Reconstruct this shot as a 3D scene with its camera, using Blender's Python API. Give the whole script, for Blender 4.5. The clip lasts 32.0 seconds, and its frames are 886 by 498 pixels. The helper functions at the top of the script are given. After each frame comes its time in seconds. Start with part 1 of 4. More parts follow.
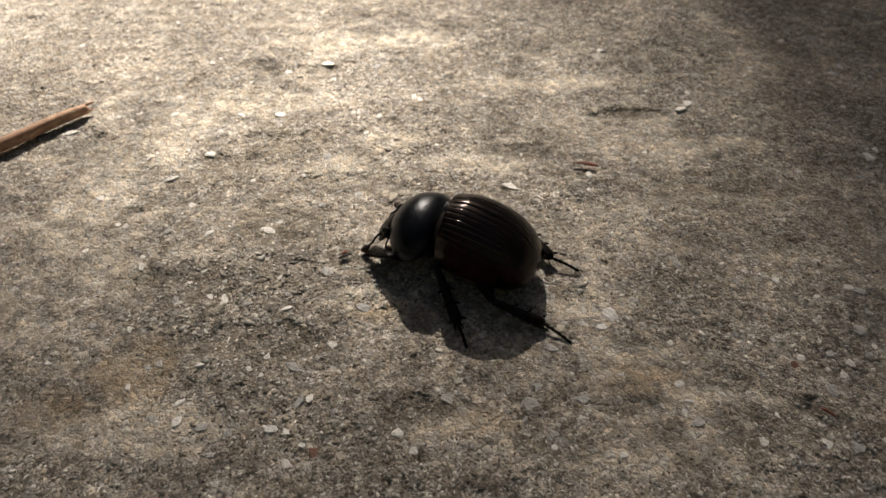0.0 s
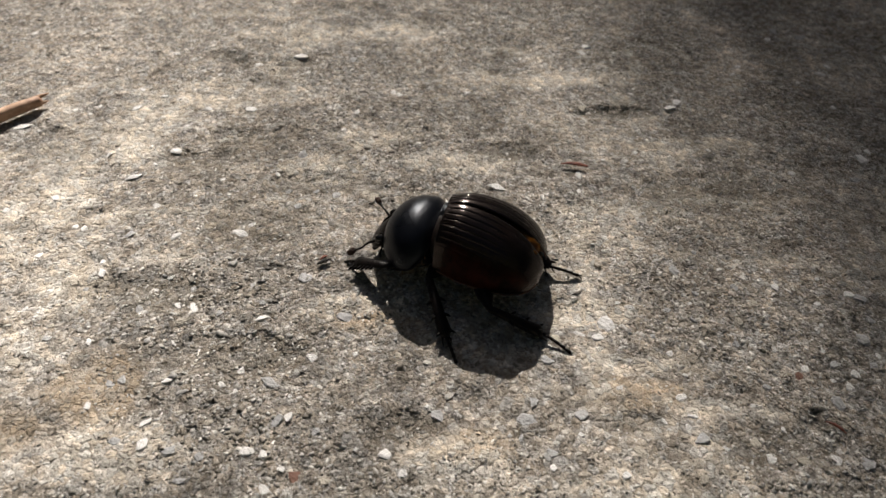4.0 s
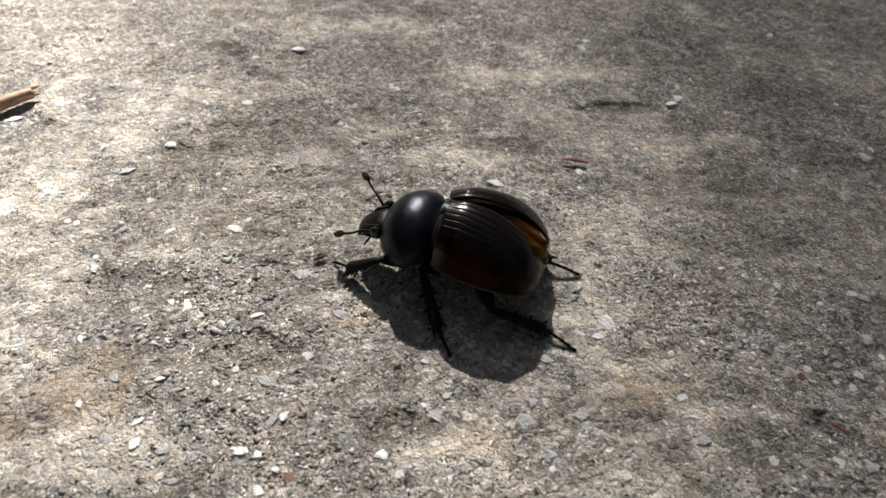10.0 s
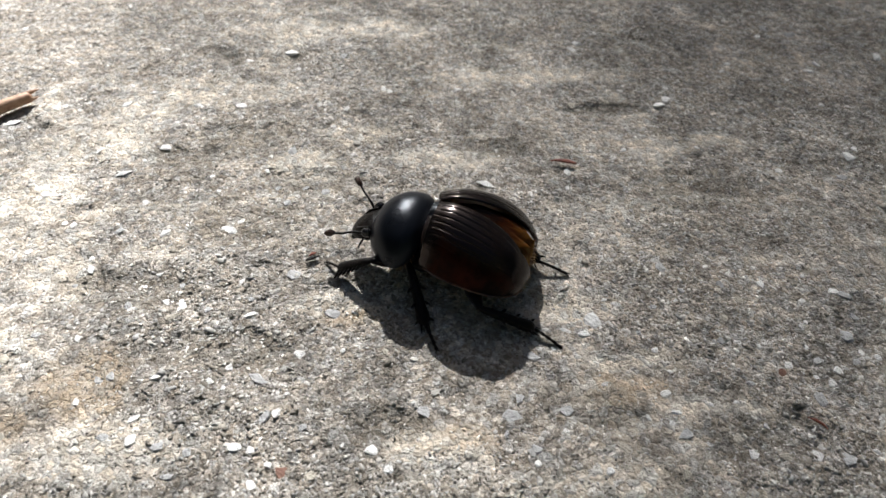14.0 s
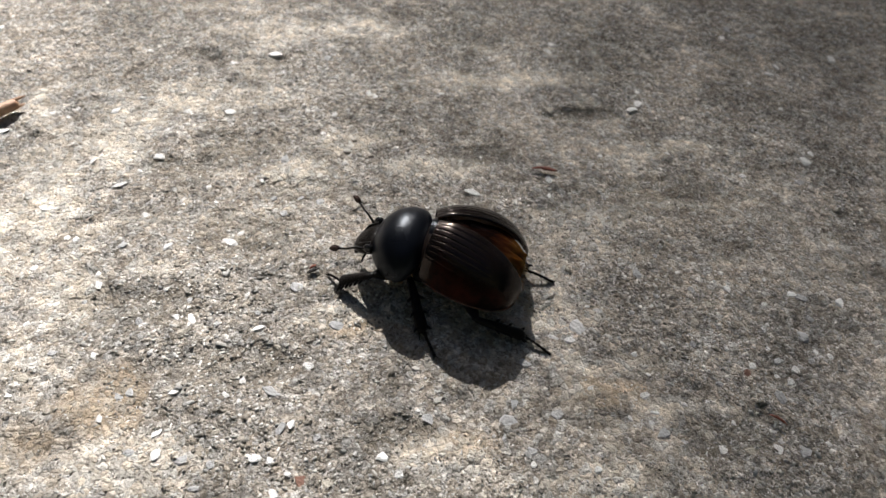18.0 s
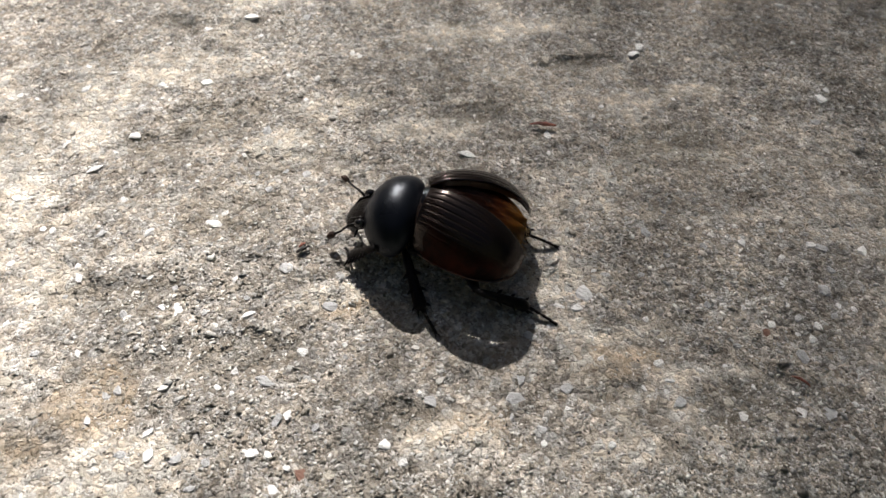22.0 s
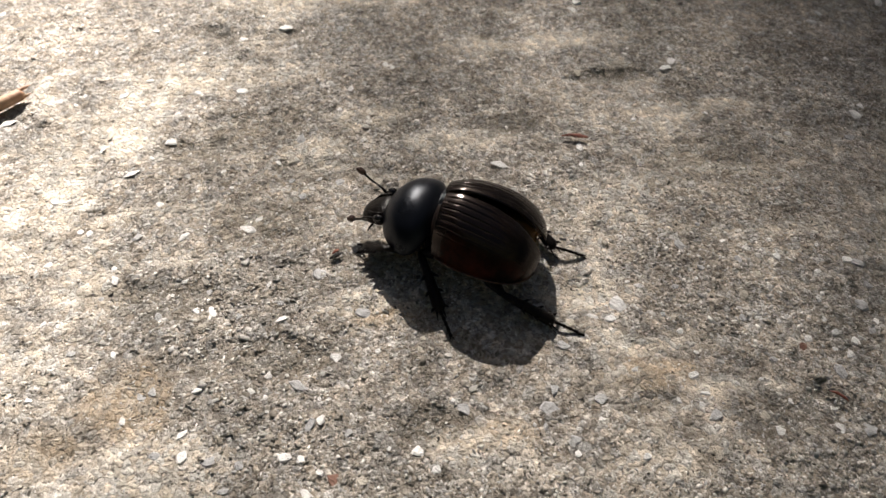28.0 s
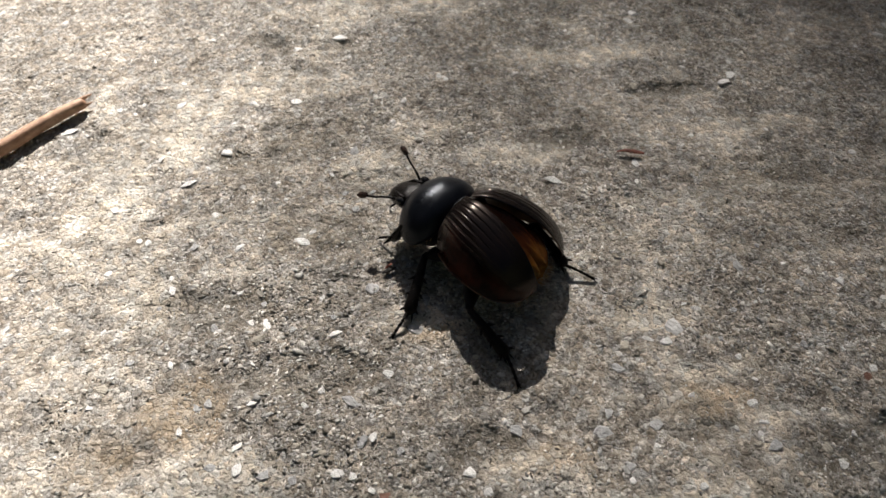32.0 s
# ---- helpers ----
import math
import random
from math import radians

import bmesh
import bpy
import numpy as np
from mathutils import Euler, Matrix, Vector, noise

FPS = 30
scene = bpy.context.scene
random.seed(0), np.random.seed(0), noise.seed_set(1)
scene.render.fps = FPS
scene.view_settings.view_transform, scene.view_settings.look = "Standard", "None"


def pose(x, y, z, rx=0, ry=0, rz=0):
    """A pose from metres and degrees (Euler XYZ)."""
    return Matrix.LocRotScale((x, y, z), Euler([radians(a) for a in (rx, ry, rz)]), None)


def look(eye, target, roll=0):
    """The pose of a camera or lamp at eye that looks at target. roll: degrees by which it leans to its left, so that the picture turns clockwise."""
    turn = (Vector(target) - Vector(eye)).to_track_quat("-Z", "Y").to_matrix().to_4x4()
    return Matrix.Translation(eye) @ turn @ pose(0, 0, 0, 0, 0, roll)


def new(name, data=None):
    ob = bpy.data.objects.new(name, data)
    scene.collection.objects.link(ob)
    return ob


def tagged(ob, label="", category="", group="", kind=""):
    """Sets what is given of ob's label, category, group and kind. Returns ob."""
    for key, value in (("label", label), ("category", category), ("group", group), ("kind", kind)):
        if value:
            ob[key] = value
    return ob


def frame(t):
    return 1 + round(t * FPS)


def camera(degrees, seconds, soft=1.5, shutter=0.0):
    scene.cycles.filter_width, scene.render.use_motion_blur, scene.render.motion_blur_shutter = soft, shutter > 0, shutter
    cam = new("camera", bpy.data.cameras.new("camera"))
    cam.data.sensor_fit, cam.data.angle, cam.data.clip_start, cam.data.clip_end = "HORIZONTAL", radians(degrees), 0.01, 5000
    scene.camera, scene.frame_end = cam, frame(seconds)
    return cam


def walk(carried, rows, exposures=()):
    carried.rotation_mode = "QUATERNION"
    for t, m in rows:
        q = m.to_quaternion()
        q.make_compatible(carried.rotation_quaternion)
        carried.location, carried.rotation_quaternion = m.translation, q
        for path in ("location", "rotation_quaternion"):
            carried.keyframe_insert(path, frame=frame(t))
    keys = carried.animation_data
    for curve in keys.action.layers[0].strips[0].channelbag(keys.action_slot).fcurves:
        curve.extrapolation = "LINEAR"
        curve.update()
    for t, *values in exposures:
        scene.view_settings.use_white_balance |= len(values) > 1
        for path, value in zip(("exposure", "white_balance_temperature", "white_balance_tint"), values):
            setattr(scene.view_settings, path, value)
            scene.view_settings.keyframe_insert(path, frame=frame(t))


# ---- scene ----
import functools

MM = 0.001

# ---- camera and its way: seconds, place in millimetres, turn in degrees ----
cam = camera(62.2, 32.0, soft=1.45)
cam.data.dof.use_dof, cam.data.dof.focus_distance, cam.data.dof.aperture_fstop = True, 0.0745, 56.0
PATH = [
    (0.0, 2.08, -59.05, 59.16, 44.63, 1.77, 1.50), (0.5, 0.81, -58.87, 56.61, 45.16, 0.85, 0.01),
    (1.0, 0.40, -58.88, 55.90, 45.32, 0.18, -1.12), (1.5, 0.18, -56.44, 55.71, 44.89, -0.59, -1.43),
    (2.0, 0.02, -55.49, 56.08, 44.86, -0.77, -1.68), (2.5, -1.01, -55.50, 56.03, 44.68, -0.50, -0.94),
    (3.0, -0.96, -55.70, 56.52, 44.72, -0.36, -0.51), (3.5, -0.66, -55.52, 56.40, 44.56, -0.34, -0.48),
    (5.5, -0.38, -54.53, 56.95, 44.06, -0.48, -0.26), (6.0, -0.91, -54.76, 56.44, 44.29, -0.72, -0.12),
    (6.5, -0.86, -54.59, 56.45, 44.36, -0.73, -0.11), (7.0, -0.92, -54.37, 56.01, 44.25, -0.60, -0.16),
    (7.5, -0.90, -54.47, 56.34, 44.18, -0.56, -0.16), (8.0, -1.16, -54.55, 56.10, 44.25, -0.62, -0.19),
    (8.5, -0.94, -54.47, 56.44, 44.20, -0.60, -0.20), (9.0, 0.00, -54.18, 56.11, 44.00, -0.00, 0.00),
    (9.5, -0.70, -54.30, 55.69, 44.22, -0.76, -0.39), (10.0, -0.66, -54.24, 55.85, 43.93, -0.75, -0.44),
    (10.5, -0.48, -53.98, 56.27, 43.80, -0.76, -0.43), (11.0, -0.07, -53.72, 56.61, 43.79, -0.74, -0.63),
    (11.5, 0.98, -53.33, 57.08, 43.86, -0.48, -0.84), (12.0, 0.65, -54.04, 57.07, 43.93, -0.53, -0.95),
    (12.5, 0.44, -54.27, 56.89, 43.77, -0.58, -0.93), (13.0, 0.11, -55.38, 56.52, 43.91, -0.70, -0.79),
    (13.5, 0.32, -55.34, 56.89, 43.87, -0.65, -0.66), (15.5, 0.46, -54.99, 57.08, 44.03, -0.37, -0.59),
    (16.0, 0.34, -54.70, 57.71, 43.92, -0.35, -0.42), (16.5, -1.01, -54.15, 59.98, 43.44, -0.61, -0.37),
    (17.0, -2.15, -54.21, 62.05, 42.96, -1.22, -1.14), (17.5, -4.12, -55.14, 66.29, 42.17, -2.17, -2.53),
    (18.0, -4.08, -53.77, 64.79, 40.34, -2.76, -3.54), (18.5, -3.06, -49.74, 66.52, 37.60, -1.10, -3.75),
    (19.0, -2.53, -48.99, 65.50, 36.29, -0.15, -4.01), (19.5, -2.15, -48.62, 64.05, 35.74, 0.20, -4.45),
    (20.0, -1.60, -48.43, 62.96, 35.87, 0.33, -5.16), (20.5, -0.94, -47.84, 63.11, 35.69, 0.63, -5.65),
    (21.0, -1.77, -48.65, 62.60, 35.91, 0.29, -5.92), (21.5, -2.02, -49.26, 62.78, 36.07, 0.12, -5.73),
    (22.0, -2.21, -49.24, 62.72, 36.38, -0.12, -5.68), (22.5, -2.01, -49.78, 62.66, 36.64, -0.18, -5.50),
    (23.0, -1.78, -49.22, 62.54, 36.88, -0.19, -5.56), (23.5, -2.14, -49.44, 62.01, 36.84, -0.17, -5.38),
    (24.0, -2.62, -50.09, 62.30, 36.92, -0.13, -5.17), (24.5, -2.81, -50.50, 62.24, 37.10, -0.14, -4.89),
    (26.5, -3.31, -50.59, 62.36, 37.95, -0.30, -4.44), (27.0, -3.40, -50.53, 62.40, 37.99, -0.14, -4.33),
    (27.5, -3.38, -50.63, 62.37, 37.95, 0.03, -4.35), (28.0, -4.22, -49.95, 62.19, 37.80, 0.25, -4.29),
    (28.5, -5.66, -49.32, 62.46, 37.59, 0.52, -3.59), (29.0, -6.43, -49.22, 62.32, 37.70, 0.98, -2.82),
    (29.5, -6.72, -49.11, 62.77, 37.55, 1.50, -1.98), (30.0, -6.52, -49.41, 62.78, 37.75, 1.75, -1.65),
    (30.5, -6.47, -49.51, 62.68, 37.84, 1.79, -1.61), (31.0, -6.46, -49.61, 62.59, 38.03, 1.70, -1.64),
    (31.5, -6.69, -49.41, 62.25, 37.93, 1.56, -1.68), (32.0, -5.83, -48.05, 63.22, 37.62, 1.82, -1.63),
]

EXPOSURES = [(0.0, 1.25, 6900, 13.5), (1.0, 0.97, 6750, 14), (2.0, 0.87, 6600, 13.5), (3.0, 0.94, 6450, 13), (6.0, 1.35, 6250, 13), (7.5, 1.49, 6200, 13), (9.0, 1.56, 6050, 12.5),
             (12.0, 1.59, 5950, 11.5), (13.0, 1.68, 5850, 10.5), (16.0, 1.92, 5800, 10.5), (17.0, 1.76, 5850, 10.5), (18.0, 1.56, 5950, 12), (19.0, 1.71, 5950, 12), (20.0, 1.64, 5950, 12), (21.2, 1.74, 6000, 12), (22.0, 1.68, 6050, 12.5),
             (24.0, 1.58, 6150, 13), (27.5, 1.68, 6350, 14), (29.0, 1.36, 6300, 13.5), (32.0, 1.29, 6200, 12.5)]
walk(cam, [(t, pose(x * MM, y * MM, z * MM, a, b, c)) for t, x, y, z, a, b, c in PATH], EXPOSURES)

# ---- light: low sun from behind the beetle, clear sky ----
TO_SUN = Vector((-0.15, 1.45, 1.15)).normalized()
sky_world = bpy.data.worlds.new("sky")
scene.world = sky_world
sky_world.use_nodes = True
wn = sky_world.node_tree.nodes
sky_tex = wn.new("ShaderNodeTexSky")
sky_tex.sky_type = "NISHITA"
sky_tex.sun_disc = False
sky_tex.air_density, sky_tex.dust_density, sky_tex.ozone_density = 0.8, 4.0, 0.3
sky_tex.sun_elevation = math.asin(TO_SUN.z)
sky_tex.sun_rotation = math.atan2(TO_SUN.x, TO_SUN.y)
wn["Background"].inputs["Strength"].default_value = 0.0155
sky_world.node_tree.links.new(sky_tex.outputs["Color"], wn["Background"].inputs["Color"])
sun_data = bpy.data.lights.new("sun", "SUN")
sun_data.energy, sun_data.angle, sun_data.color = 4.6, radians(0.55), (1.0, 0.92, 0.81)
sun = new("sun", sun_data)
sun.matrix_world = look(TO_SUN * 4.0, (0, 0, 0))

# ---- materials ----
def ramp(nt, source, low, high, c0, c1):
    """A colour ramp between two colours on a grey source."""
    r = nt.nodes.new("ShaderNodeValToRGB")
    r.color_ramp.elements[0].position, r.color_ramp.elements[1].position = low, high
    r.color_ramp.elements[0].color, r.color_ramp.elements[1].color = (*c0, 1), (*c1, 1)
    nt.links.new(source, r.inputs["Fac"])
    return r.outputs["Color"]


def blend(nt, fac, a, b, how="MIX"):
    m = nt.nodes.new("ShaderNodeMix")
    m.data_type, m.blend_type = "RGBA", how
    for value, socket in ((fac, m.inputs[0]), (a, m.inputs[6]), (b, m.inputs[7])):
        if isinstance(value, (int, float)):
            socket.default_value = value
        elif isinstance(value, tuple):
            socket.default_value = (*value, 1)
        else:
            nt.links.new(value, socket)
    return m.outputs[2]


def noise_out(nt, coords, per_mm, detail=4.0, rough=0.55):
    n = nt.nodes.new("ShaderNodeTexNoise")
    n.inputs["Scale"].default_value, n.inputs["Detail"].default_value = per_mm * 1000, detail
    n.inputs["Roughness"].default_value = rough
    nt.links.new(coords, n.inputs["Vector"])
    return n.outputs["Fac"]


def cells_out(nt, coords, per_mm, feature="F1"):
    n = nt.nodes.new("ShaderNodeTexVoronoi")
    n.feature = feature
    n.inputs["Scale"].default_value = per_mm * 1000
    nt.links.new(coords, n.inputs["Vector"])
    return n


def bumped(nt, shader, height, depth_mm, strength=1.0):
    b = nt.nodes.new("ShaderNodeBump")
    b.inputs["Strength"].default_value, b.inputs["Distance"].default_value = strength, depth_mm * MM
    nt.links.new(height, b.inputs["Height"])
    nt.links.new(b.outputs["Normal"], shader.inputs["Normal"])


def material(name, rough=0.5):
    m = bpy.data.materials.new(name)
    m.use_nodes = True
    nt = m.node_tree
    shader = nt.nodes["Principled BSDF"]
    shader.inputs["Roughness"].default_value = rough
    coords = nt.nodes.new("ShaderNodeTexCoord").outputs["Object"]
    return m, nt, shader, coords


def plain(name, dark, light, per_mm, rough=0.5, bump=0.0, coat=0.0, tint=None, bump_per_mm=None):
    """A surface that wavers between two colours, with fine relief."""
    m, nt, shader, coords = material(name, rough)
    n = noise_out(nt, coords, per_mm)
    nt.links.new(ramp(nt, n, 0.35, 0.68, dark, light), shader.inputs["Base Color"])
    fine = noise_out(nt, coords, bump_per_mm or per_mm * 4, 3.0)
    if bump:
        bumped(nt, shader, fine, bump)
    r = nt.nodes.new("ShaderNodeMapRange")
    r.inputs["To Min"].default_value, r.inputs["To Max"].default_value = rough * 0.75, min(1.0, rough * 1.3)
    nt.links.new(n, r.inputs["Value"])
    nt.links.new(r.outputs["Result"], shader.inputs["Roughness"])
    shader.inputs["Coat Weight"].default_value = coat
    shader.inputs["Coat Roughness"].default_value = rough * 0.6
    if tint:
        shader.inputs["Specular Tint"].default_value = (*tint, 1)
    return m


def mottling(nt, coords):
    """Uneven weathering of the slab: dark damp-stained and pale limy areas, the same for cement and grit."""
    wide = ramp(nt, noise_out(nt, coords, 0.085, 6.0, 0.68), 0.36, 0.64, (0.70, 0.70, 0.695), (1.27, 1.27, 1.27))
    small = ramp(nt, noise_out(nt, coords, 0.38, 4.0, 0.7), 0.34, 0.66, (0.80, 0.80, 0.80), (1.22, 1.22, 1.225))
    return blend(nt, 1.0, wide, small, "MULTIPLY")


def concrete_material():
    m, nt, shader, coords = material("weathered_concrete", 0.9)
    broad = noise_out(nt, coords, 0.045, 5.0, 0.6)
    mid = noise_out(nt, coords, 0.28, 5.0, 0.65)
    grit = noise_out(nt, coords, 1.7, 5.0, 0.7)
    cement = ramp(nt, mid, 0.36, 0.66, (0.26, 0.238, 0.2), (0.46, 0.42, 0.36))
    warm = ramp(nt, broad, 0.42, 0.66, (0.30, 0.283, 0.25), (0.48, 0.425, 0.345))
    colour = blend(nt, 0.45, cement, warm)
    shift = nt.nodes.new("ShaderNodeVectorMath")
    shift.operation = "MULTIPLY_ADD"
    wobble = nt.nodes.new("ShaderNodeTexNoise")
    wobble.inputs["Scale"].default_value = 2600
    nt.links.new(coords, wobble.inputs["Vector"])
    nt.links.new(wobble.outputs["Color"], shift.inputs[0])
    shift.inputs[1].default_value = (0.0006, 0.0006, 0.0006)
    nt.links.new(coords, shift.inputs[2])
    grain = cells_out(nt, shift.outputs["Vector"], 1.7)
    speck = nt.nodes.new("ShaderNodeSeparateColor")
    nt.links.new(grain.outputs["Color"], speck.inputs["Color"])
    stones = ramp(nt, speck.outputs["Red"], 0.1, 0.95, (0.14, 0.13, 0.115), (0.70, 0.675, 0.62))
    where = ramp(nt, speck.outputs["Green"], 0.40, 0.55, (0, 0, 0), (0.75, 0.75, 0.75))
    colour = blend(nt, where, colour, stones)
    sands = cells_out(nt, shift.outputs["Vector"], 3.4)
    fleck = nt.nodes.new("ShaderNodeSeparateColor")
    nt.links.new(sands.outputs["Color"], fleck.inputs["Color"])
    flecks = ramp(nt, fleck.outputs["Blue"], 0.05, 0.95, (0.16, 0.145, 0.125), (0.74, 0.71, 0.65))
    sparse = ramp(nt, fleck.outputs["Green"], 0.35, 0.5, (0, 0, 0), (0.6, 0.6, 0.6))
    colour = blend(nt, sparse, colour, flecks)
    # shade in the small pits of the relief, multiplied into the colour
    pit_shade = ramp(nt, grit, 0.37, 0.50, (0.30, 0.28, 0.26), (1, 1, 1))
    colour = blend(nt, 0.45, colour, pit_shade, "MULTIPLY")
    darkened = nt.nodes.new("ShaderNodeAttribute")
    darkened.attribute_name = "darkened"
    film = nt.nodes.new("ShaderNodeAttribute")
    film.attribute_name = "ochre"
    # darker grey-brown inside the hollows
    hollow_brown = ramp(nt, grit, 0.3, 0.7, (0.12, 0.11, 0.088), (0.30, 0.275, 0.23))
    colour = blend(nt, darkened.outputs["Fac"], colour, hollow_brown)
    colour = blend(nt, film.outputs["Fac"], colour, (0.56, 0.45, 0.31))
    chalk = nt.nodes.new("ShaderNodeAttribute")
    chalk.attribute_name = "pale"
    colour = blend(nt, chalk.outputs["Fac"], colour, ramp(nt, grit, 0.3, 0.6, (0.56, 0.515, 0.43), (0.80, 0.755, 0.66)))
    colour = blend(nt, 1.0, colour, mottling(nt, coords), "MULTIPLY")
    # flush grains of sand and fine gravel, each of its own tone, parted by thin dark seams
    bedded = cells_out(nt, shift.outputs["Vector"], 1.35)
    tone = nt.nodes.new("ShaderNodeSeparateColor")
    nt.links.new(bedded.outputs["Color"], tone.inputs["Color"])
    tones = ramp(nt, tone.outputs["Red"], 0.08, 0.92, (0.66, 0.65, 0.635), (1.36, 1.36, 1.37))
    colour = blend(nt, 0.55, colour, tones, "MULTIPLY")
    tint = ramp(nt, tone.outputs["Green"], 0.2, 0.9, (1.05, 0.99, 0.92), (0.95, 0.99, 1.05))
    colour = blend(nt, 0.8, colour, tint, "MULTIPLY")
    seam = cells_out(nt, shift.outputs["Vector"], 1.35, "DISTANCE_TO_EDGE").outputs["Distance"]
    colour = blend(nt, 0.32, colour, ramp(nt, seam, 0.0, 0.10, (0.55, 0.50, 0.46), (1, 1, 1)), "MULTIPLY")
    nt.links.new(colour, shader.inputs["Base Color"])
    shader.inputs["Specular IOR Level"].default_value = 0.25
    sand = noise_out(nt, coords, 4.5, 4.0, 0.7)
    relief = nt.nodes.new("ShaderNodeMath")
    relief.operation = "MULTIPLY_ADD"
    nt.links.new(sand, relief.inputs[0])
    relief.inputs[1].default_value = 0.36
    nt.links.new(grit, relief.inputs[2])
    dome = nt.nodes.new("ShaderNodeMath")
    dome.operation = "MULTIPLY_ADD"
    nt.links.new(ramp(nt, seam, 0.0, 0.28, (0, 0, 0), (1, 1, 1)), dome.inputs[0])
    dome.inputs[1].default_value = 0.42
    nt.links.new(relief.outputs[0], dome.inputs[2])
    bumped(nt, shader, dome.outputs[0], 0.25, 1.0)
    return m


def stone_material(name, single):
    """Small aggregate stones, each of its own grey, tan or white."""
    m, nt, shader, coords = material(name, 0.75)
    if single:
        rnd = nt.nodes.new("ShaderNodeObjectInfo").outputs["Random"]
    else:
        rnd = nt.nodes.new("ShaderNodeNewGeometry").outputs["Random Per Island"]
    r = nt.nodes.new("ShaderNodeValToRGB")
    stops = [(0.0, (0.15, 0.14, 0.12)), (0.15, (0.25, 0.228, 0.19)), (0.38, (0.33, 0.30, 0.25)), (0.58, (0.42, 0.39, 0.335)),
             (0.72, (0.50, 0.50, 0.49)), (0.84, (0.66, 0.64, 0.59)), (1.0, (0.86, 0.845, 0.80))]
    while len(r.color_ramp.elements) < len(stops):
        r.color_ramp.elements.new(0.5)
    for e, (p, c) in zip(r.color_ramp.elements, stops):
        e.position, e.color = p, (*c, 1)
    nt.links.new(rnd, r.inputs["Fac"])
    n = noise_out(nt, coords, 2.2, 5.0, 0.7)
    colour = blend(nt, 0.6, r.outputs["Color"], ramp(nt, n, 0.3, 0.65, (0.55, 0.53, 0.5), (1, 1, 1)), "MULTIPLY")
    colour = blend(nt, 1.0, colour, mottling(nt, coords), "MULTIPLY")
    nt.links.new(colour, shader.inputs["Base Color"])
    shader.inputs["Specular IOR Level"].default_value = 0.35
    bumped(nt, shader, n, 0.16, 0.8)
    return m


def elytron_material():
    """Black-brown horn, bronze in its gloss; red-brown towards the rim stands in for light shining through."""
    m, nt, shader, coords = material("elytron_horn", 0.2)
    n = noise_out(nt, coords, 0.5)
    thin = nt.nodes.new("ShaderNodeAttribute")
    thin.attribute_name = "thin"
    dark = ramp(nt, n, 0.35, 0.7, (0.0042, 0.0033, 0.0031), (0.0085, 0.0056, 0.0048))
    # light through the lifted case, put into the base colour as red-brown
    shine_through_red = ramp(nt, noise_out(nt, coords, 0.28, 4.0, 0.6), 0.42, 0.62, (0.0045, 0.0022, 0.0018), (0.038, 0.007, 0.0022))
    nt.links.new(blend(nt, thin.outputs["Fac"], dark, shine_through_red), shader.inputs["Base Color"])
    shader.inputs["Specular Tint"].default_value = (1.0, 0.83, 0.73, 1)
    # gloss falls with the same mask, so the flank mirrors less sunlit ground
    dull = nt.nodes.new("ShaderNodeMapRange")
    dull.inputs["From Max"].default_value = 0.7
    dull.inputs["To Min"].default_value, dull.inputs["To Max"].default_value = 0.42, 0.03
    nt.links.new(thin.outputs["Fac"], dull.inputs["Value"])
    nt.links.new(dull.outputs["Result"], shader.inputs["Specular IOR Level"])
    scratch = noise_out(nt, coords, 3.2, 4.0, 0.7)
    bumped(nt, shader, scratch, 0.04, 0.4)
    r = nt.nodes.new("ShaderNodeMapRange")
    r.inputs["To Min"].default_value, r.inputs["To Max"].default_value = 0.12, 0.20
    nt.links.new(n, r.inputs["Value"])
    nt.links.new(r.outputs["Result"], shader.inputs["Roughness"])
    return m


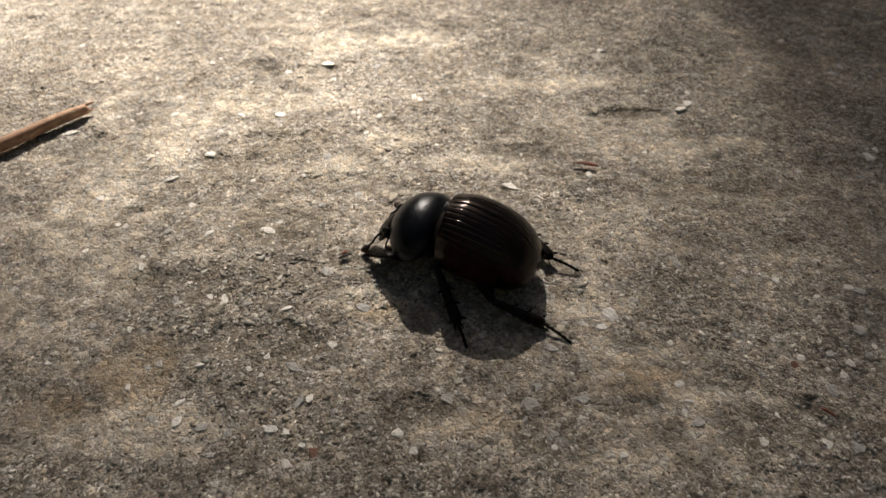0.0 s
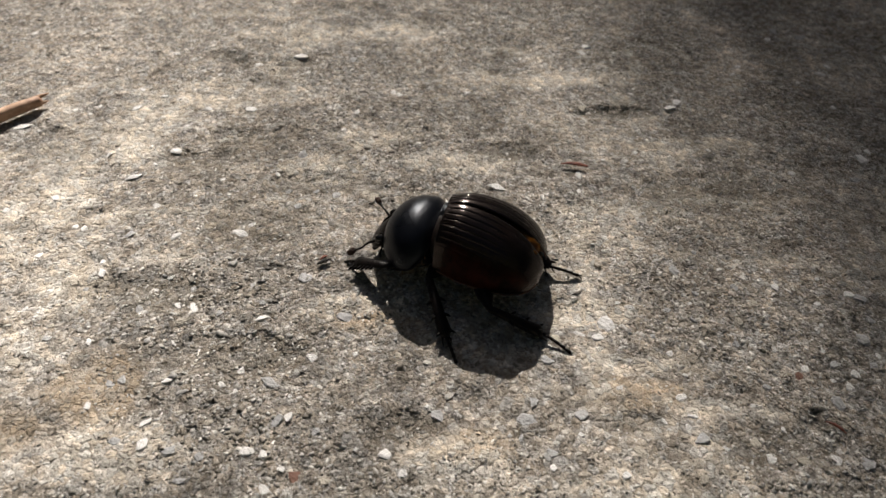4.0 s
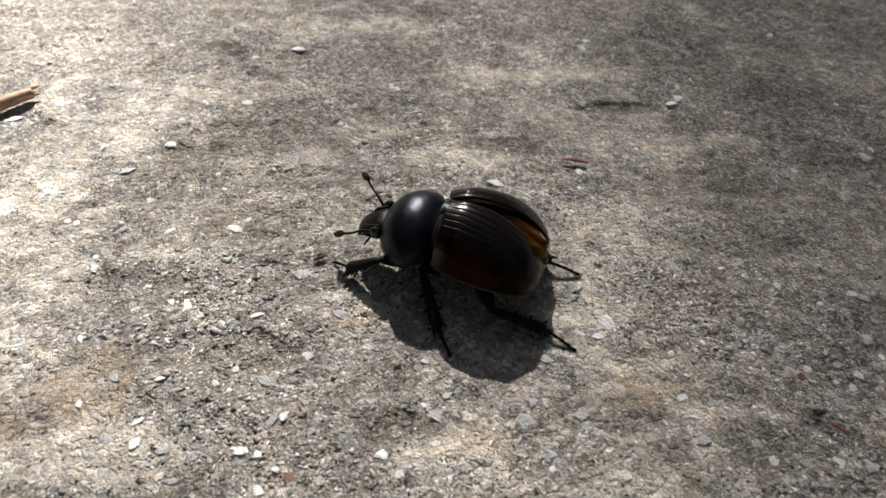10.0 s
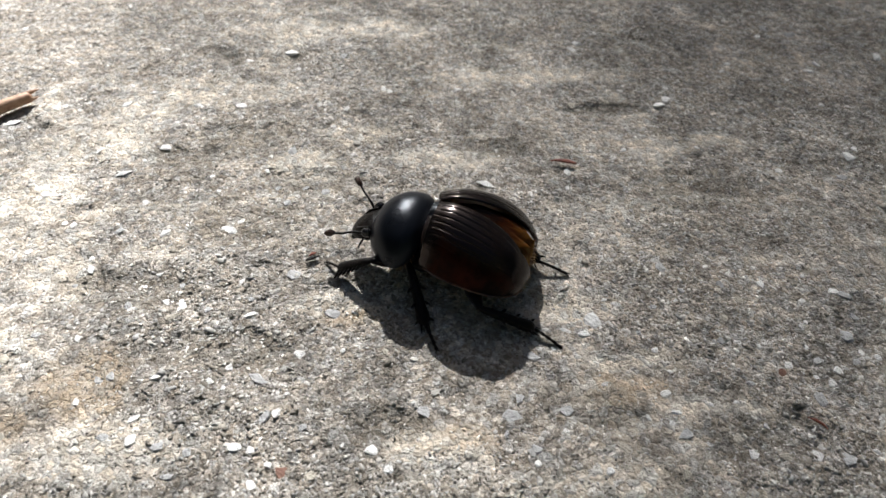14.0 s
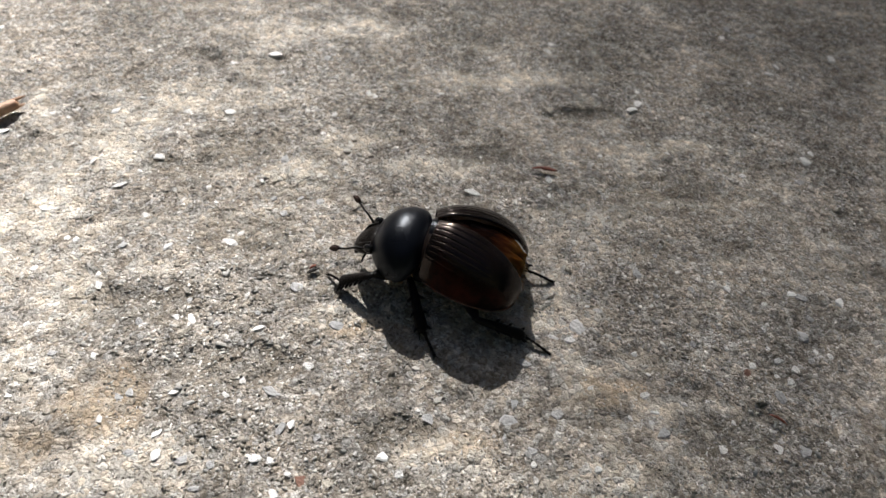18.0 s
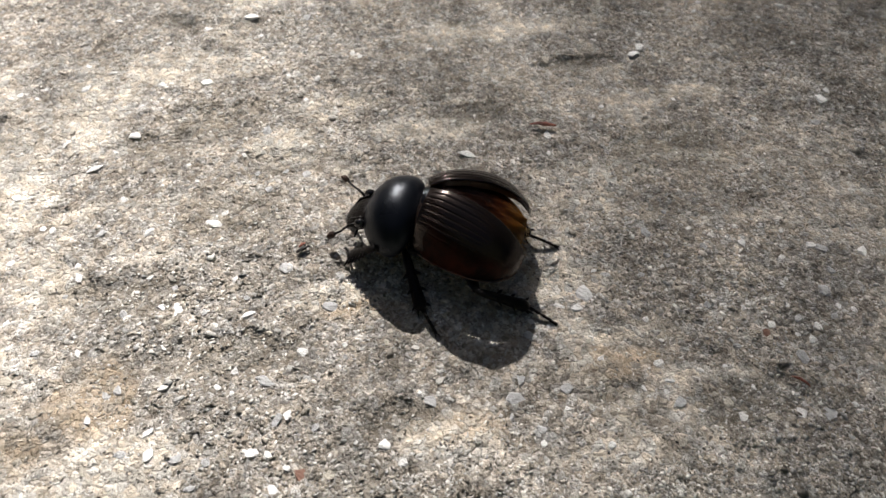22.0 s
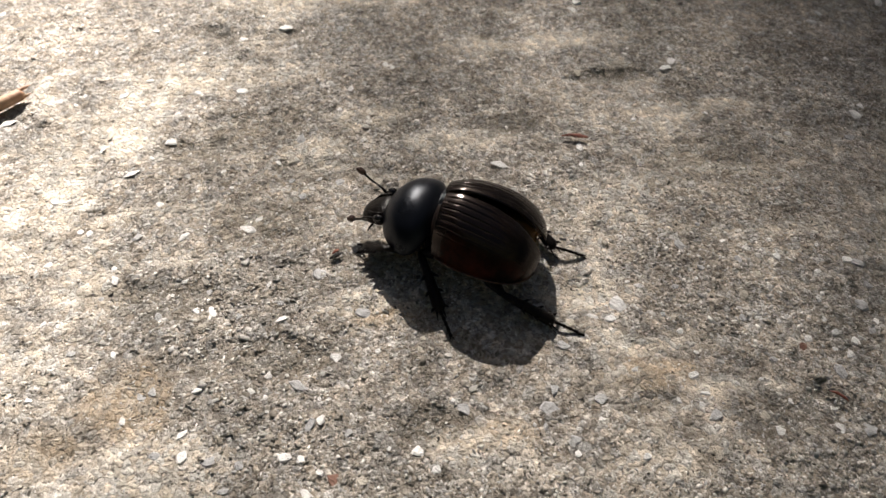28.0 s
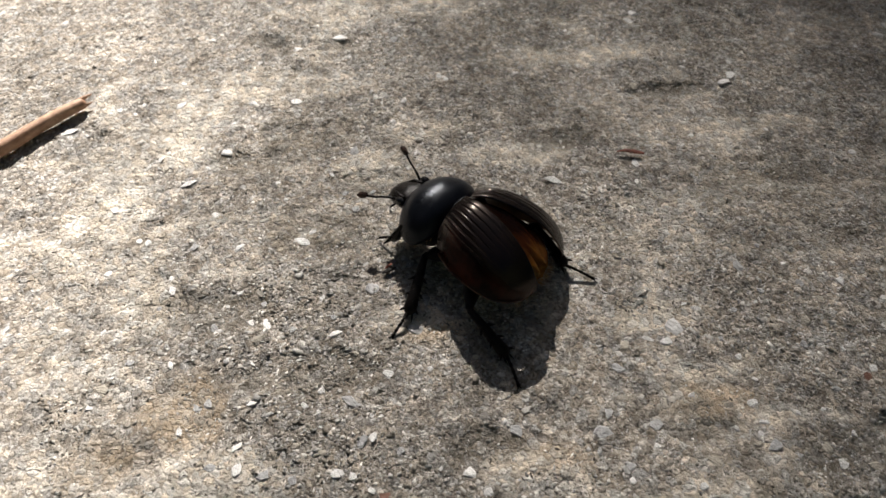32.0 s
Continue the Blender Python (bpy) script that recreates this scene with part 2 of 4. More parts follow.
def wing_material():
    """Thin folded membrane: brown at its root, amber to yellow towards its end, light shines through it."""
    m, nt, shader, coords = material("amber_membrane", 0.18)
    along = nt.nodes.new("ShaderNodeSeparateXYZ")
    nt.links.new(coords, along.inputs["Vector"])
    back = nt.nodes.new("ShaderNodeMapRange")
    back.inputs["From Min"].default_value, back.inputs["From Max"].default_value = -0.0040, -0.0090
    nt.links.new(along.outputs["X"], back.inputs["Value"])
    stretch = nt.nodes.new("ShaderNodeMapping")
    stretch.inputs["Scale"].default_value = (0.35, 1.6, 1.0)
    nt.links.new(coords, stretch.inputs["Vector"])
    n = noise_out(nt, stretch.outputs["Vector"], 0.9, 5.0, 0.6)
    tone = nt.nodes.new("ShaderNodeMath")
    tone.operation = "MULTIPLY_ADD"
    nt.links.new(n, tone.inputs[0])
    tone.inputs[1].default_value = 0.7
    nt.links.new(back.outputs["Result"], tone.inputs[2])
    r = nt.nodes.new("ShaderNodeValToRGB")
    stops = [(0.30, (0.018, 0.006, 0.003)), (0.55, (0.085, 0.024, 0.006)), (0.85, (0.32, 0.14, 0.026)), (1.0, (0.55, 0.34, 0.09))]
    while len(r.color_ramp.elements) < len(stops):
        r.color_ramp.elements.new(0.5)
    for e, (p, c) in zip(r.color_ramp.elements, stops):
        e.position, e.color = p, (*c, 1)
    scale = nt.nodes.new("ShaderNodeMath")
    scale.operation = "MULTIPLY"
    nt.links.new(tone.outputs[0], scale.inputs[0])
    scale.inputs[1].default_value = 0.75
    nt.links.new(scale.outputs[0], r.inputs["Fac"])
    nt.links.new(r.outputs["Color"], shader.inputs["Base Color"])
    shader.inputs["Specular IOR Level"].default_value = 0.5
    bumped(nt, shader, n, 0.35, 0.9)
    glow = nt.nodes.new("ShaderNodeBsdfTranslucent")
    nt.links.new(r.outputs["Color"], glow.inputs["Color"])
    both = nt.nodes.new("ShaderNodeMixShader")
    both.inputs[0].default_value = 0.45
    nt.links.new(shader.outputs[0], both.inputs[1])
    nt.links.new(glow.outputs[0], both.inputs[2])
    nt.links.new(both.outputs[0], nt.nodes["Material Output"].inputs["Surface"])
    return m


CONCRETE = concrete_material()
STONES, STONE = stone_material("aggregate", False), stone_material("single_stone", True)
ELYTRON, MEMBRANE = elytron_material(), wing_material()
# bluish base and gloss tint stand in for the sky's reflection
SHIELD = plain("black_shield", (0.0026, 0.0032, 0.0050), (0.0052, 0.0060, 0.0090), 0.35, 0.29, 0.022, 0.0, (0.78, 0.88, 1.0), 7.0)
HEAD = plain("dull_black_horn", (0.003, 0.0028, 0.0028), (0.010, 0.008, 0.0068), 1.3, 0.30, 0.07, bump_per_mm=3.5)
LEG = plain("black_leg_horn", (0.0032, 0.0028, 0.0026), (0.008, 0.006, 0.005), 1.2, 0.36, 0.06)
CLUB = plain("brown_antenna_felt", (0.030, 0.014, 0.009), (0.075, 0.034, 0.020), 3.0, 0.7, 0.05)
EYE = plain("glossy_eye", (0.006, 0.006, 0.007), (0.012, 0.011, 0.011), 2.0, 0.08)
BELLY = plain("dark_belly_horn", (0.006, 0.004, 0.0034), (0.018, 0.010, 0.007), 0.8, 0.4, 0.05)
LINING = plain("brown_elytron_lining", (0.055, 0.018, 0.006), (0.13, 0.048, 0.014), 0.6, 0.35, 0.03)
# rim bead: highlight line put into a paler red-brown than the case
RIM = plain("highlit_brown_rim", (0.030, 0.013, 0.007), (0.085, 0.04, 0.02), 0.7, 0.22, 0.02)
HAIR = plain("tawny_hair", (0.22, 0.13, 0.05), (0.42, 0.27, 0.12), 2.0, 0.6)
BARK = plain("dry_brown_bark", (0.36, 0.20, 0.12), (0.60, 0.39, 0.25), 0.6, 0.6, 0.08)
SHRED = plain("red_brown_husk", (0.14, 0.035, 0.02), (0.30, 0.10, 0.06), 1.5, 0.6, 0.1)
DARK_BIT = plain("black_crumb", (0.015, 0.013, 0.011), (0.05, 0.042, 0.034), 1.5, 0.8, 0.2)
WHITE = plain("white_quartz", (0.80, 0.79, 0.76), (0.94, 0.93, 0.91), 1.4, 0.6, 0.15)
TAN = plain("tan_pebble", (0.42, 0.385, 0.315), (0.68, 0.635, 0.54), 1.1, 0.75, 0.2)
GREY = plain("grey_pebble", (0.36, 0.36, 0.355), (0.60, 0.605, 0.61), 1.0, 0.7, 0.2)
RED = plain("rust_pebble", (0.16, 0.07, 0.045), (0.36, 0.22, 0.16), 1.0, 0.75, 0.12)


# ---- mesh helpers; all lengths in millimetres ----
def part(name, bm, mat, parent, label=""):
    """Links a bmesh, drawn in millimetres, as one mesh under a thing."""
    bmesh.ops.scale(bm, vec=(MM, MM, MM), verts=bm.verts)
    me = bpy.data.meshes.new(name)
    bm.to_mesh(me)
    bm.free()
    me.materials.append(mat)
    ob = new(name, me)
    ob.parent = parent
    return tagged(ob, label)


def sheet(at, nu, nv, wrap=False, flip=False):
    """A smooth grid through at(u, v), both from 0 to 1."""
    bm = bmesh.new()
    cols = nv if wrap else nv + 1
    rows = [[bm.verts.new(at(i / nu, j / nv)) for j in range(cols)] for i in range(nu + 1)]
    for i in range(nu):
        for j in range(nv):
            k = (j + 1) % cols
            quad = (rows[i][j], rows[i][k], rows[i + 1][k], rows[i + 1][j])
            bm.faces.new(quad[::-1] if flip else quad).smooth = True
    return bm


def add_tube(bm, points, radii, seg=10, flat=1.0):
    """A tapered tube with rounded ends through the points; flat squeezes it upwards."""
    pts = [Vector(p) for p in points]
    rings = []
    for i, p in enumerate(pts):
        d = (pts[min(i + 1, len(pts) - 1)] - pts[max(i - 1, 0)]).normalized()
        side = d.cross(Vector((0, 0, 1)))
        side = side.normalized() if side.length > 0.05 else d.cross(Vector((0, 1, 0))).normalized()
        up = side.cross(d)
        rings.append([bm.verts.new(p + (side * math.cos(a) + up * math.sin(a) * flat) * radii[i])
                      for a in (2 * math.pi * k / seg for k in range(seg))])
    for a, b in zip(rings, rings[1:]):
        for k in range(seg):
            bm.faces.new((a[k], a[(k + 1) % seg], b[(k + 1) % seg], b[k])).smooth = True
    for ring, p, q, r in ((rings[0], pts[0], pts[1], radii[0]), (rings[-1], pts[-1], pts[-2], radii[-1])):
        tip = bm.verts.new(p + (p - q).normalized() * r * 0.7)
        for k in range(seg):
            bm.faces.new((ring[k], ring[(k + 1) % seg], tip)).smooth = True
    return bm


def tube(points, radii, seg=10, flat=1.0):
    bm = add_tube(bmesh.new(), points, radii, seg, flat)
    bmesh.ops.recalc_face_normals(bm, faces=bm.faces)
    return bm


def blob(centre, radii, nu=20, nv=32, power=2.0):
    """A rounded body: an ellipsoid, squarer for a higher power."""
    e = 2.0 / power

    def at(u, v):
        a, b = math.pi * (u - 0.5) * 0.9999, 2 * math.pi * v
        f = lambda w: math.copysign(abs(w) ** e, w)
        return (centre[0] + radii[0] * f(math.cos(a)) * f(math.cos(b)), centre[1] + radii[1] * f(math.cos(a)) * f(math.sin(b)),
                centre[2] + radii[2] * f(math.sin(a)))
    bm = sheet(at, nu, nv, wrap=True)
    bmesh.ops.remove_doubles(bm, verts=bm.verts, dist=1e-4)
    bmesh.ops.recalc_face_normals(bm, faces=bm.faces)
    return bm


# ---- ground: one sheet of weathered concrete with exposed grit ----
LATTICE = np.random.RandomState(7).rand(12, 256, 256)


def value_noise(x, y, wave, layer):
    """Smooth noise from 0 to 1 with the given wave length in millimetres."""
    x, y = np.asarray(x) / wave + 37.3 * layer, np.asarray(y) / wave + 11.7 * layer
    i, j = np.floor(x).astype(int), np.floor(y).astype(int)
    f, g = x - i, y - j
    f, g = f * f * (3 - 2 * f), g * g * (3 - 2 * g)
    n = LATTICE[layer]
    a, b = n[i % 256, j % 256], n[(i + 1) % 256, j % 256]
    c, d = n[i % 256, (j + 1) % 256], n[(i + 1) % 256, (j + 1) % 256]
    return (a * (1 - f) + b * f) * (1 - g) + (c * (1 - f) + d * f) * g


def patch(x, y, cx, cy, rx, ry):
    """A soft-edged, ragged patch about (cx, cy)."""
    d = ((x - cx) / rx) ** 2 + ((y - cy) / ry) ** 2
    d = d + 0.9 * (value_noise(x, y, 4.0, 8) - 0.5) + 0.6 * (value_noise(x, y, 1.6, 9) - 0.5)
    return np.clip(1.35 - d, 0, 1)


# hollows that are also coloured darker: centre and half sizes
HOLLOWS = [(-23.5, 18.5, 7.5, 4.0), (-30.0, 15.5, 6.0, 2.5), (-24.0, 37.5, 9.0, 1.5), (-30.0, 39.0, 4.0, 1.6), (-13.5, 10.8, 7.0, 2.6),
           (-20.0, 4.0, 9.0, 4.0), (12.5, -8.5, 2.6, 1.6), (23.0, 25.0, 6.0, 1.4), (-31.0, -6.0, 7.0, 3.0), (29.0, -23.0, 6.0, 3.0),
           (9.0, 17.0, 5.0, 2.0), (-3.0, -22.0, 6.0, 1.8), (16.5, -21.5, 3.5, 1.4), (-20.0, -14.0, 8.0, 2.5), (33.0, 9.0, 9.0, 4.0)]
# worn, smoother laitance and ochre film
FILMS = [(-32.0, -17.5, 5.0, 4.0), (17.5, -18.0, 5.0, 1.8), (-7.0, -9.5, 4.0, 1.5), (-38.0, -22.0, 4.0, 3.0), (3.0, -23.5, 4.0, 2.0)]

# pale cement skin that has not worn off
PALES = [(-14.0, 14.0, 5.0, 3.5), (14.0, -8.5, 5.5, 2.2), (20.0, -15.0, 7.0, 1.3), (26.0, -20.0, 5.0, 1.2), (-27.0, 29.0, 12.0, 4.0), (-38.0, 22.0, 5.0, 9.0),
         (-45.0, 10.0, 5.0, 10.0), (-9.0, 20.0, 6.0, 2.5), (2.0, 15.0, 7.0, 2.2), (-28.0, -24.0, 8.0, 3.0), (-38.0, -5.0, 4.0, 4.0), (1.0, -25.0, 5.0, 3.0),
         (22.0, 6.0, 9.0, 2.0), (-10.0, -8.0, 4.0, 1.6), (-16.0, 45.0, 14.0, 4.0), (12.0, 33.0, 14.0, 2.5), (34.0, 18.0, 8.0, 2.0), (18.0, -27.0, 7.0, 2.0)]


def ground_height(x, y):
    x, y = np.asarray(x, float), np.asarray(y, float)
    near = np.exp(-((np.abs(x) / 160) ** 4 + (np.abs(y) / 160) ** 4))
    h = 0.36 * (value_noise(x, y, 34, 0) - 0.5) + 0.22 * (value_noise(x, y, 11, 1) - 0.5) + 0.36 * (value_noise(x, y, 3.6, 2) - 0.5)
    h = h + 0.30 * (value_noise(x, y, 1.5, 3) - 0.5) + 0.20 * (value_noise(x, y, 0.75, 4) - 0.5)
    for cx, cy, rx, ry in HOLLOWS:
        h = h - 0.36 * patch(x, y, cx, cy, rx, ry)
    return h * near * 0.8 - 0.1


def pale_skin(x, y):
    """Where the pale cement skin is left, in patches and ragged veins."""
    pale = np.zeros_like(x)
    for cx, cy, rx, ry in PALES:
        pale = np.maximum(pale, 0.78 * patch(x, y, cx, cy, rx, ry) * np.clip(0.35 + value_noise(x, y, 1.3, 10), 0, 1))
    ridge = 1 - np.abs(2 * value_noise(x + 2 * value_noise(x, y, 2.5, 10), y * 1.5, 13, 11) - 1)
    vein = np.clip((ridge - 0.72) / 0.22, 0, 1) * np.clip((value_noise(x, y, 21, 7) - 0.35) / 0.25, 0, 1)
    vein = vein * np.clip(1.6 * value_noise(x, y, 1.9, 9) - 0.1, 0, 1)
    return np.maximum(pale, 0.5 * vein)


def ground_sheet():
    def line(low, high, step):
        core = list(np.arange(low, high + step / 2, step))
        far, s = [], step
        while not far or far[-1] < 80000:
            s *= 1.28
            far.append((far[-1] if far else 0) + s)
        return np.array([low - f for f in far[::-1]] + core + [high + f for f in far])
    xs, ys = line(-62, 62, 0.26), line(-34, 62, 0.26)
    gx, gy = np.meshgrid(xs, ys)
    x, y = gx.ravel(), gy.ravel()
    z = ground_height(x, y)
    darkened, ochre = np.zeros_like(x), np.zeros_like(x)
    for cx, cy, rx, ry in HOLLOWS:
        darkened = np.maximum(darkened, 0.7 * patch(x, y, cx, cy, rx, ry))
    for cx, cy, rx, ry in FILMS:
        ochre = np.maximum(ochre, 0.5 * patch(x, y, cx, cy, rx, ry))
    pale = pale_skin(x, y)
    nx, ny = len(xs), len(ys)
    k = (np.arange(ny - 1)[:, None] * nx + np.arange(nx - 1)[None]).ravel()
    quads = np.stack([k, k + 1, k + nx + 1, k + nx], 1)
    me = bpy.data.meshes.new("ground")
    me.vertices.add(len(x))
    me.vertices.foreach_set("co", (np.stack([x, y, z], 1) * MM).ravel())
    me.loops.add(quads.size)
    me.loops.foreach_set("vertex_index", quads.ravel())
    me.polygons.add(len(quads))
    me.polygons.foreach_set("loop_start", np.arange(0, quads.size, 4))
    me.polygons.foreach_set("use_smooth", np.ones(len(quads), bool))
    me.update(calc_edges=True)
    for name, values in (("darkened", darkened), ("ochre", ochre), ("pale", pale)):
        me.attributes.new(name, "FLOAT", "POINT").data.foreach_set("value", values)
    me.materials.append(CONCRETE)
    return tagged(new("ground", me), "rough grey weathered concrete slab with exposed grit", "ground", kind="structure")


ground = ground_sheet()

FOLIAGE = plain("green_leaf", (0.028, 0.042, 0.016), (0.062, 0.080, 0.032), 0.02, 0.5)
FOLIAGE_BARK = plain("grey_brown_branch", (0.06, 0.045, 0.03), (0.14, 0.11, 0.08), 0.05, 0.85)
for horn, gloss in ((HEAD, 0.1), (LEG, 0.13), (BELLY, 0.25), (SHIELD, 0.22)):
    horn.node_tree.nodes["Principled BSDF"].inputs["Specular IOR Level"].default_value = gloss


# ---- the beetle: x ahead, y to its left, z up, from the ground under its scutellum ----
beetle = tagged(new("beetle"), "glossy black dung beetle with ribbed bronze-black wing cases on concrete", "beetle")
SIDES = (1, -1)


def smooth01(w):
    w = max(0.0, min(1.0, w))
    return w * w * (3 - 2 * w)


def tall(z):
    """The hind body is high-domed over the rims of its wing cases."""
    return 3.0 + 1.34 * (z - 3.0)


def elytron_at(u, v, side, inset=0.0):
    """A point of a wing case: u from its base to its tip, v from the suture to the rim."""
    x = 0.7 - 9.8 * (1 - (1 - u) ** 1.25) ** 0.97
    q = max(0.0, (u - 0.3) / 0.7)
    width = (4.35 + 0.95 * math.sin(math.pi / 2 * min(1, u / 0.3))) * max(0.0, 1 - q ** 2.7) ** 0.52
    crown = 7.15 + 0.35 * math.sin(math.pi / 2 * min(1, u / 0.16)) - 3.7 * max(0.0, (u - 0.12) / 0.88) ** 2.1
    rim = 3.3 - 0.25 * u
    a = 1.68 * v
    rise = max(0.2, crown - rim)
    y = width * math.sin(min(a, math.pi / 2)) ** 0.94 - (0.5 * max(0, a - math.pi / 2) * width / 5)
    z = rim + rise * (max(0.0, math.cos(a)) ** 0.86) - 1.3 * max(0.0, a - math.pi / 2) * min(1, width / 2)
    rib = 0.0
    if v < 0.86:
        wave = abs(math.sin(math.pi * 9.5 * v / 0.86))
        rib = -0.10 * (1 - wave) ** 4.5 * (1 - 0.8 * smooth01((u - 0.2) / 0.6)) * smooth01((u - 0.01) / 0.04) * (1 - 0.85 * smooth01((v - 0.42) / 0.3))
    n = Vector((0, math.sin(min(a, 1.7)), math.cos(min(a, 1.7)) + 0.15)).normalized()
    off = rib - inset
    return Vector((0.7 + 1.05 * (x - 0.7), side * (0.03 + 0.89 * y + n.y * off), tall(z + n.z * off)))


def make_elytron(side):
    bm = sheet(lambda u, v: elytron_at(u, v, side), 46, 168, flip=side < 0)
    # mask of the red-brown that stands in for light shining through
    thin = bm.verts.layers.float.new("thin")
    cols = 169
    bm.verts.ensure_lookup_table()
    for i in range(47):
        for j in range(cols):
            u, v = i / 46, j / 168
            bm.verts[i * cols + j][thin] = 0.75 * smooth01((v - 0.42) / 0.3) * smooth01(u / 0.12) * (1 - 0.4 * smooth01((u - 0.6) / 0.35))
    ob = part("elytron", bm, ELYTRON, beetle, "ribbed bronze-black wing case, flank coloured red-brown for light shining through")
    bead = tube([elytron_at(0.03 + 0.94 * k / 40, 1.0, side) for k in range(41)], [0.12] * 41, 7)
    part("rim", bead, RIM, ob, "raised edge, its highlight put into a paler red-brown")
    inner = sheet(lambda u, v: elytron_at(0.01 + 0.98 * u, 0.01 + 0.985 * v, side, 0.22), 30, 40, flip=side > 0)
    part("lining", inner, LINING, ob, "smooth brown underside")
    return ob


elytra = {s: make_elytron(s) for s in SIDES}


def shield_at(u, v, centre, rx_front, rx_back, ry, rim, crown, px, py, lean=0.0, back=0.0):
    """A domed plate: u from its top to its rim, v round it."""
    b = 2 * math.pi * v
    c, s = math.cos(b), math.sin(b)
    rx = rx_front if c > 0 else rx_back
    k = (abs(c) ** px + abs(s) ** py) ** (-1 / ((px + py) / 2))
    r = math.sin(math.pi / 2 * min(1.0, u / 0.94))
    drop = math.cos(math.pi / 2 * min(1.0, u / 0.94))
    x, y = rx * k * c * r, ry * k * s * r
    y *= 1 - lean * smooth01(max(0, x) / rx_front) * 0.6
    rim += back * max(0.0, -c) ** 1.6
    z = rim + (crown - rim) * drop ** 0.92
    if u > 0.94:
        z -= 3.5 * (u - 0.94)
        x, y = x * (1 - 2.0 * (u - 0.94)), y * (1 - 2.0 * (u - 0.94))
    return Vector((centre[0] + x, centre[1] + y, z))


SHIELD_FORM = ((2.85, 0, 0), 3.69, 2.41, 4.95, -1.35, 2.75, 2.3, 2.35, 0.28, 2.2)
# prothorax: its own space starts at the joint with the hind body
bm = sheet(lambda u, v: shield_at(u, v, *SHIELD_FORM), 26, 72, wrap=True, flip=True)
bmesh.ops.remove_doubles(bm, verts=bm.verts, dist=1e-4)
bmesh.ops.recalc_face_normals(bm, faces=bm.faces)
pronotum = part("pronotum", bm, SHIELD, beetle, "smooth domed black neck shield, blued for the sky's reflection")
rim_line = [shield_at(0.985, k / 60, *SHIELD_FORM) for k in range(61)]
bead = bmesh.new()
add_tube(bead, rim_line, [0.14] * 61, 6)
part("rim", bead, SHIELD, pronotum, "raised black bead round the neck shield")
part("underside", blob((2.5, 0, -1.5), (2.7, 3.9, 1.0)), BELLY, pronotum)
fringe = bmesh.new()
rng = random.Random(5)
for k in range(70):
    p = rim_line[int(60 * ((0.03 + 0.44 * rng.random()) % 1))]
    q = p + Vector((rng.uniform(-0.2, 0.2), rng.uniform(0.0, 0.35), rng.uniform(-0.9, -0.5)))
    add_tube(fringe, [p, (p + q) / 2 + Vector((0, 0.05, 0)), q], [0.018, 0.014, 0.006], 3)
part("hair_fringe", fringe, HAIR, pronotum, "short tawny hairs under the rim")

# head: its space starts at the neck
bm = sheet(lambda u, v: shield_at(u, v, (1.2, 0, 0), 2.5, 1.8, 2.05, -0.4, 0.62, 2.9, 2.3, 0.42), 16, 44, wrap=True, flip=True)
bmesh.ops.remove_doubles(bm, verts=bm.verts, dist=1e-4)
bmesh.ops.recalc_face_normals(bm, faces=bm.faces)
head = part("head", bm, HEAD, beetle, "dull black wedge-shaped head")
part("cheek", blob((1.0, 0, -0.7), (1.8, 1.85, 0.85)), HEAD, head)
for s in SIDES:
    part("eye", blob((0.6, s * 2.0, 0.2), (0.60, 0.46, 0.52), 14, 18), EYE, head, "glossy black eye")
    part("mandible", tube([(2.7, s * 1.0, -0.5), (3.45, s * 0.95, -0.55), (3.85, s * 0.35, -0.55)], [0.32, 0.26, 0.1], 8), HEAD, head)
    part("ridge", tube([(0.35, s * 1.45, 0.42), (1.5, s * 1.35, 0.5), (2.4, s * 0.75, 0.3), (3.0, s * 0.2, 0.02)], [0.16, 0.2, 0.15, 0.08], 7, 0.7), HEAD, head)
    part("palp", tube([(2.1, s * 1.2, -0.9), (2.7, s * 1.65, -1.2), (3.2, s * 1.65, -1.6)], [0.12, 0.12, 0.1], 6), LEG, head)

# feelers: each starts at its socket and points along x
antennae = {}
for s in SIDES:
    stalk = tube([(0, 0, 0), (0.7, 0, 0.16), (1.5, 0, 0.12), (2.1, 0, -0.02), (2.6, 0, 0.0), (3.2, 0, 0.05)], [0.16, 0.15, 0.11, 0.12, 0.12, 0.13], 8)
    antennae[s] = part("antenna", stalk, LEG, beetle, "thin black feeler")
    club = bmesh.new()
    for k in range(3):
        leaf = blob((3.62 + 0.05 * k, -0.16 + 0.16 * k, 0.05 + 0.03 * k), (0.56, 0.13, 0.36), 10, 14)
        me = bpy.data.meshes.new("leaf")
        leaf.to_mesh(me)
        leaf.free()
        club.from_mesh(me)
        bpy.data.meshes.remove(me)
    part("club", club, CLUB, antennae[s], "brown felted three-leaved club")

# hind body between the wing cases
scutellum = sheet(lambda u, v: (1.2 - 2.3 * u, (v - 0.5) * 2.1 * (1 - u ** 1.8), 8.15 + 0.4 * u ** 0.7 - 1.1 * (v - 0.5) ** 2), 12, 12, flip=True)
bmesh.ops.solidify(scutellum, geom=scutellum.faces[:], thickness=0.3)
part("scutellum", scutellum, SHIELD, beetle, "small black triangular plate")
part("waist", blob((0.45, 0, 5.2), (1.2, 3.5, 2.5), power=2.4), BELLY, beetle, "dark joint behind the neck shield")
part("thorax", blob((-1.4, 0, 4.2), (3.4, 3.7, 2.7), power=2.4), BELLY, beetle)
part("abdomen", blob((-4.6, 0, 3.9), (3.9, 3.8, 2.5), 24, 40, 2.3), BELLY, beetle, "dark brown segmented belly")
hind_wings = {}
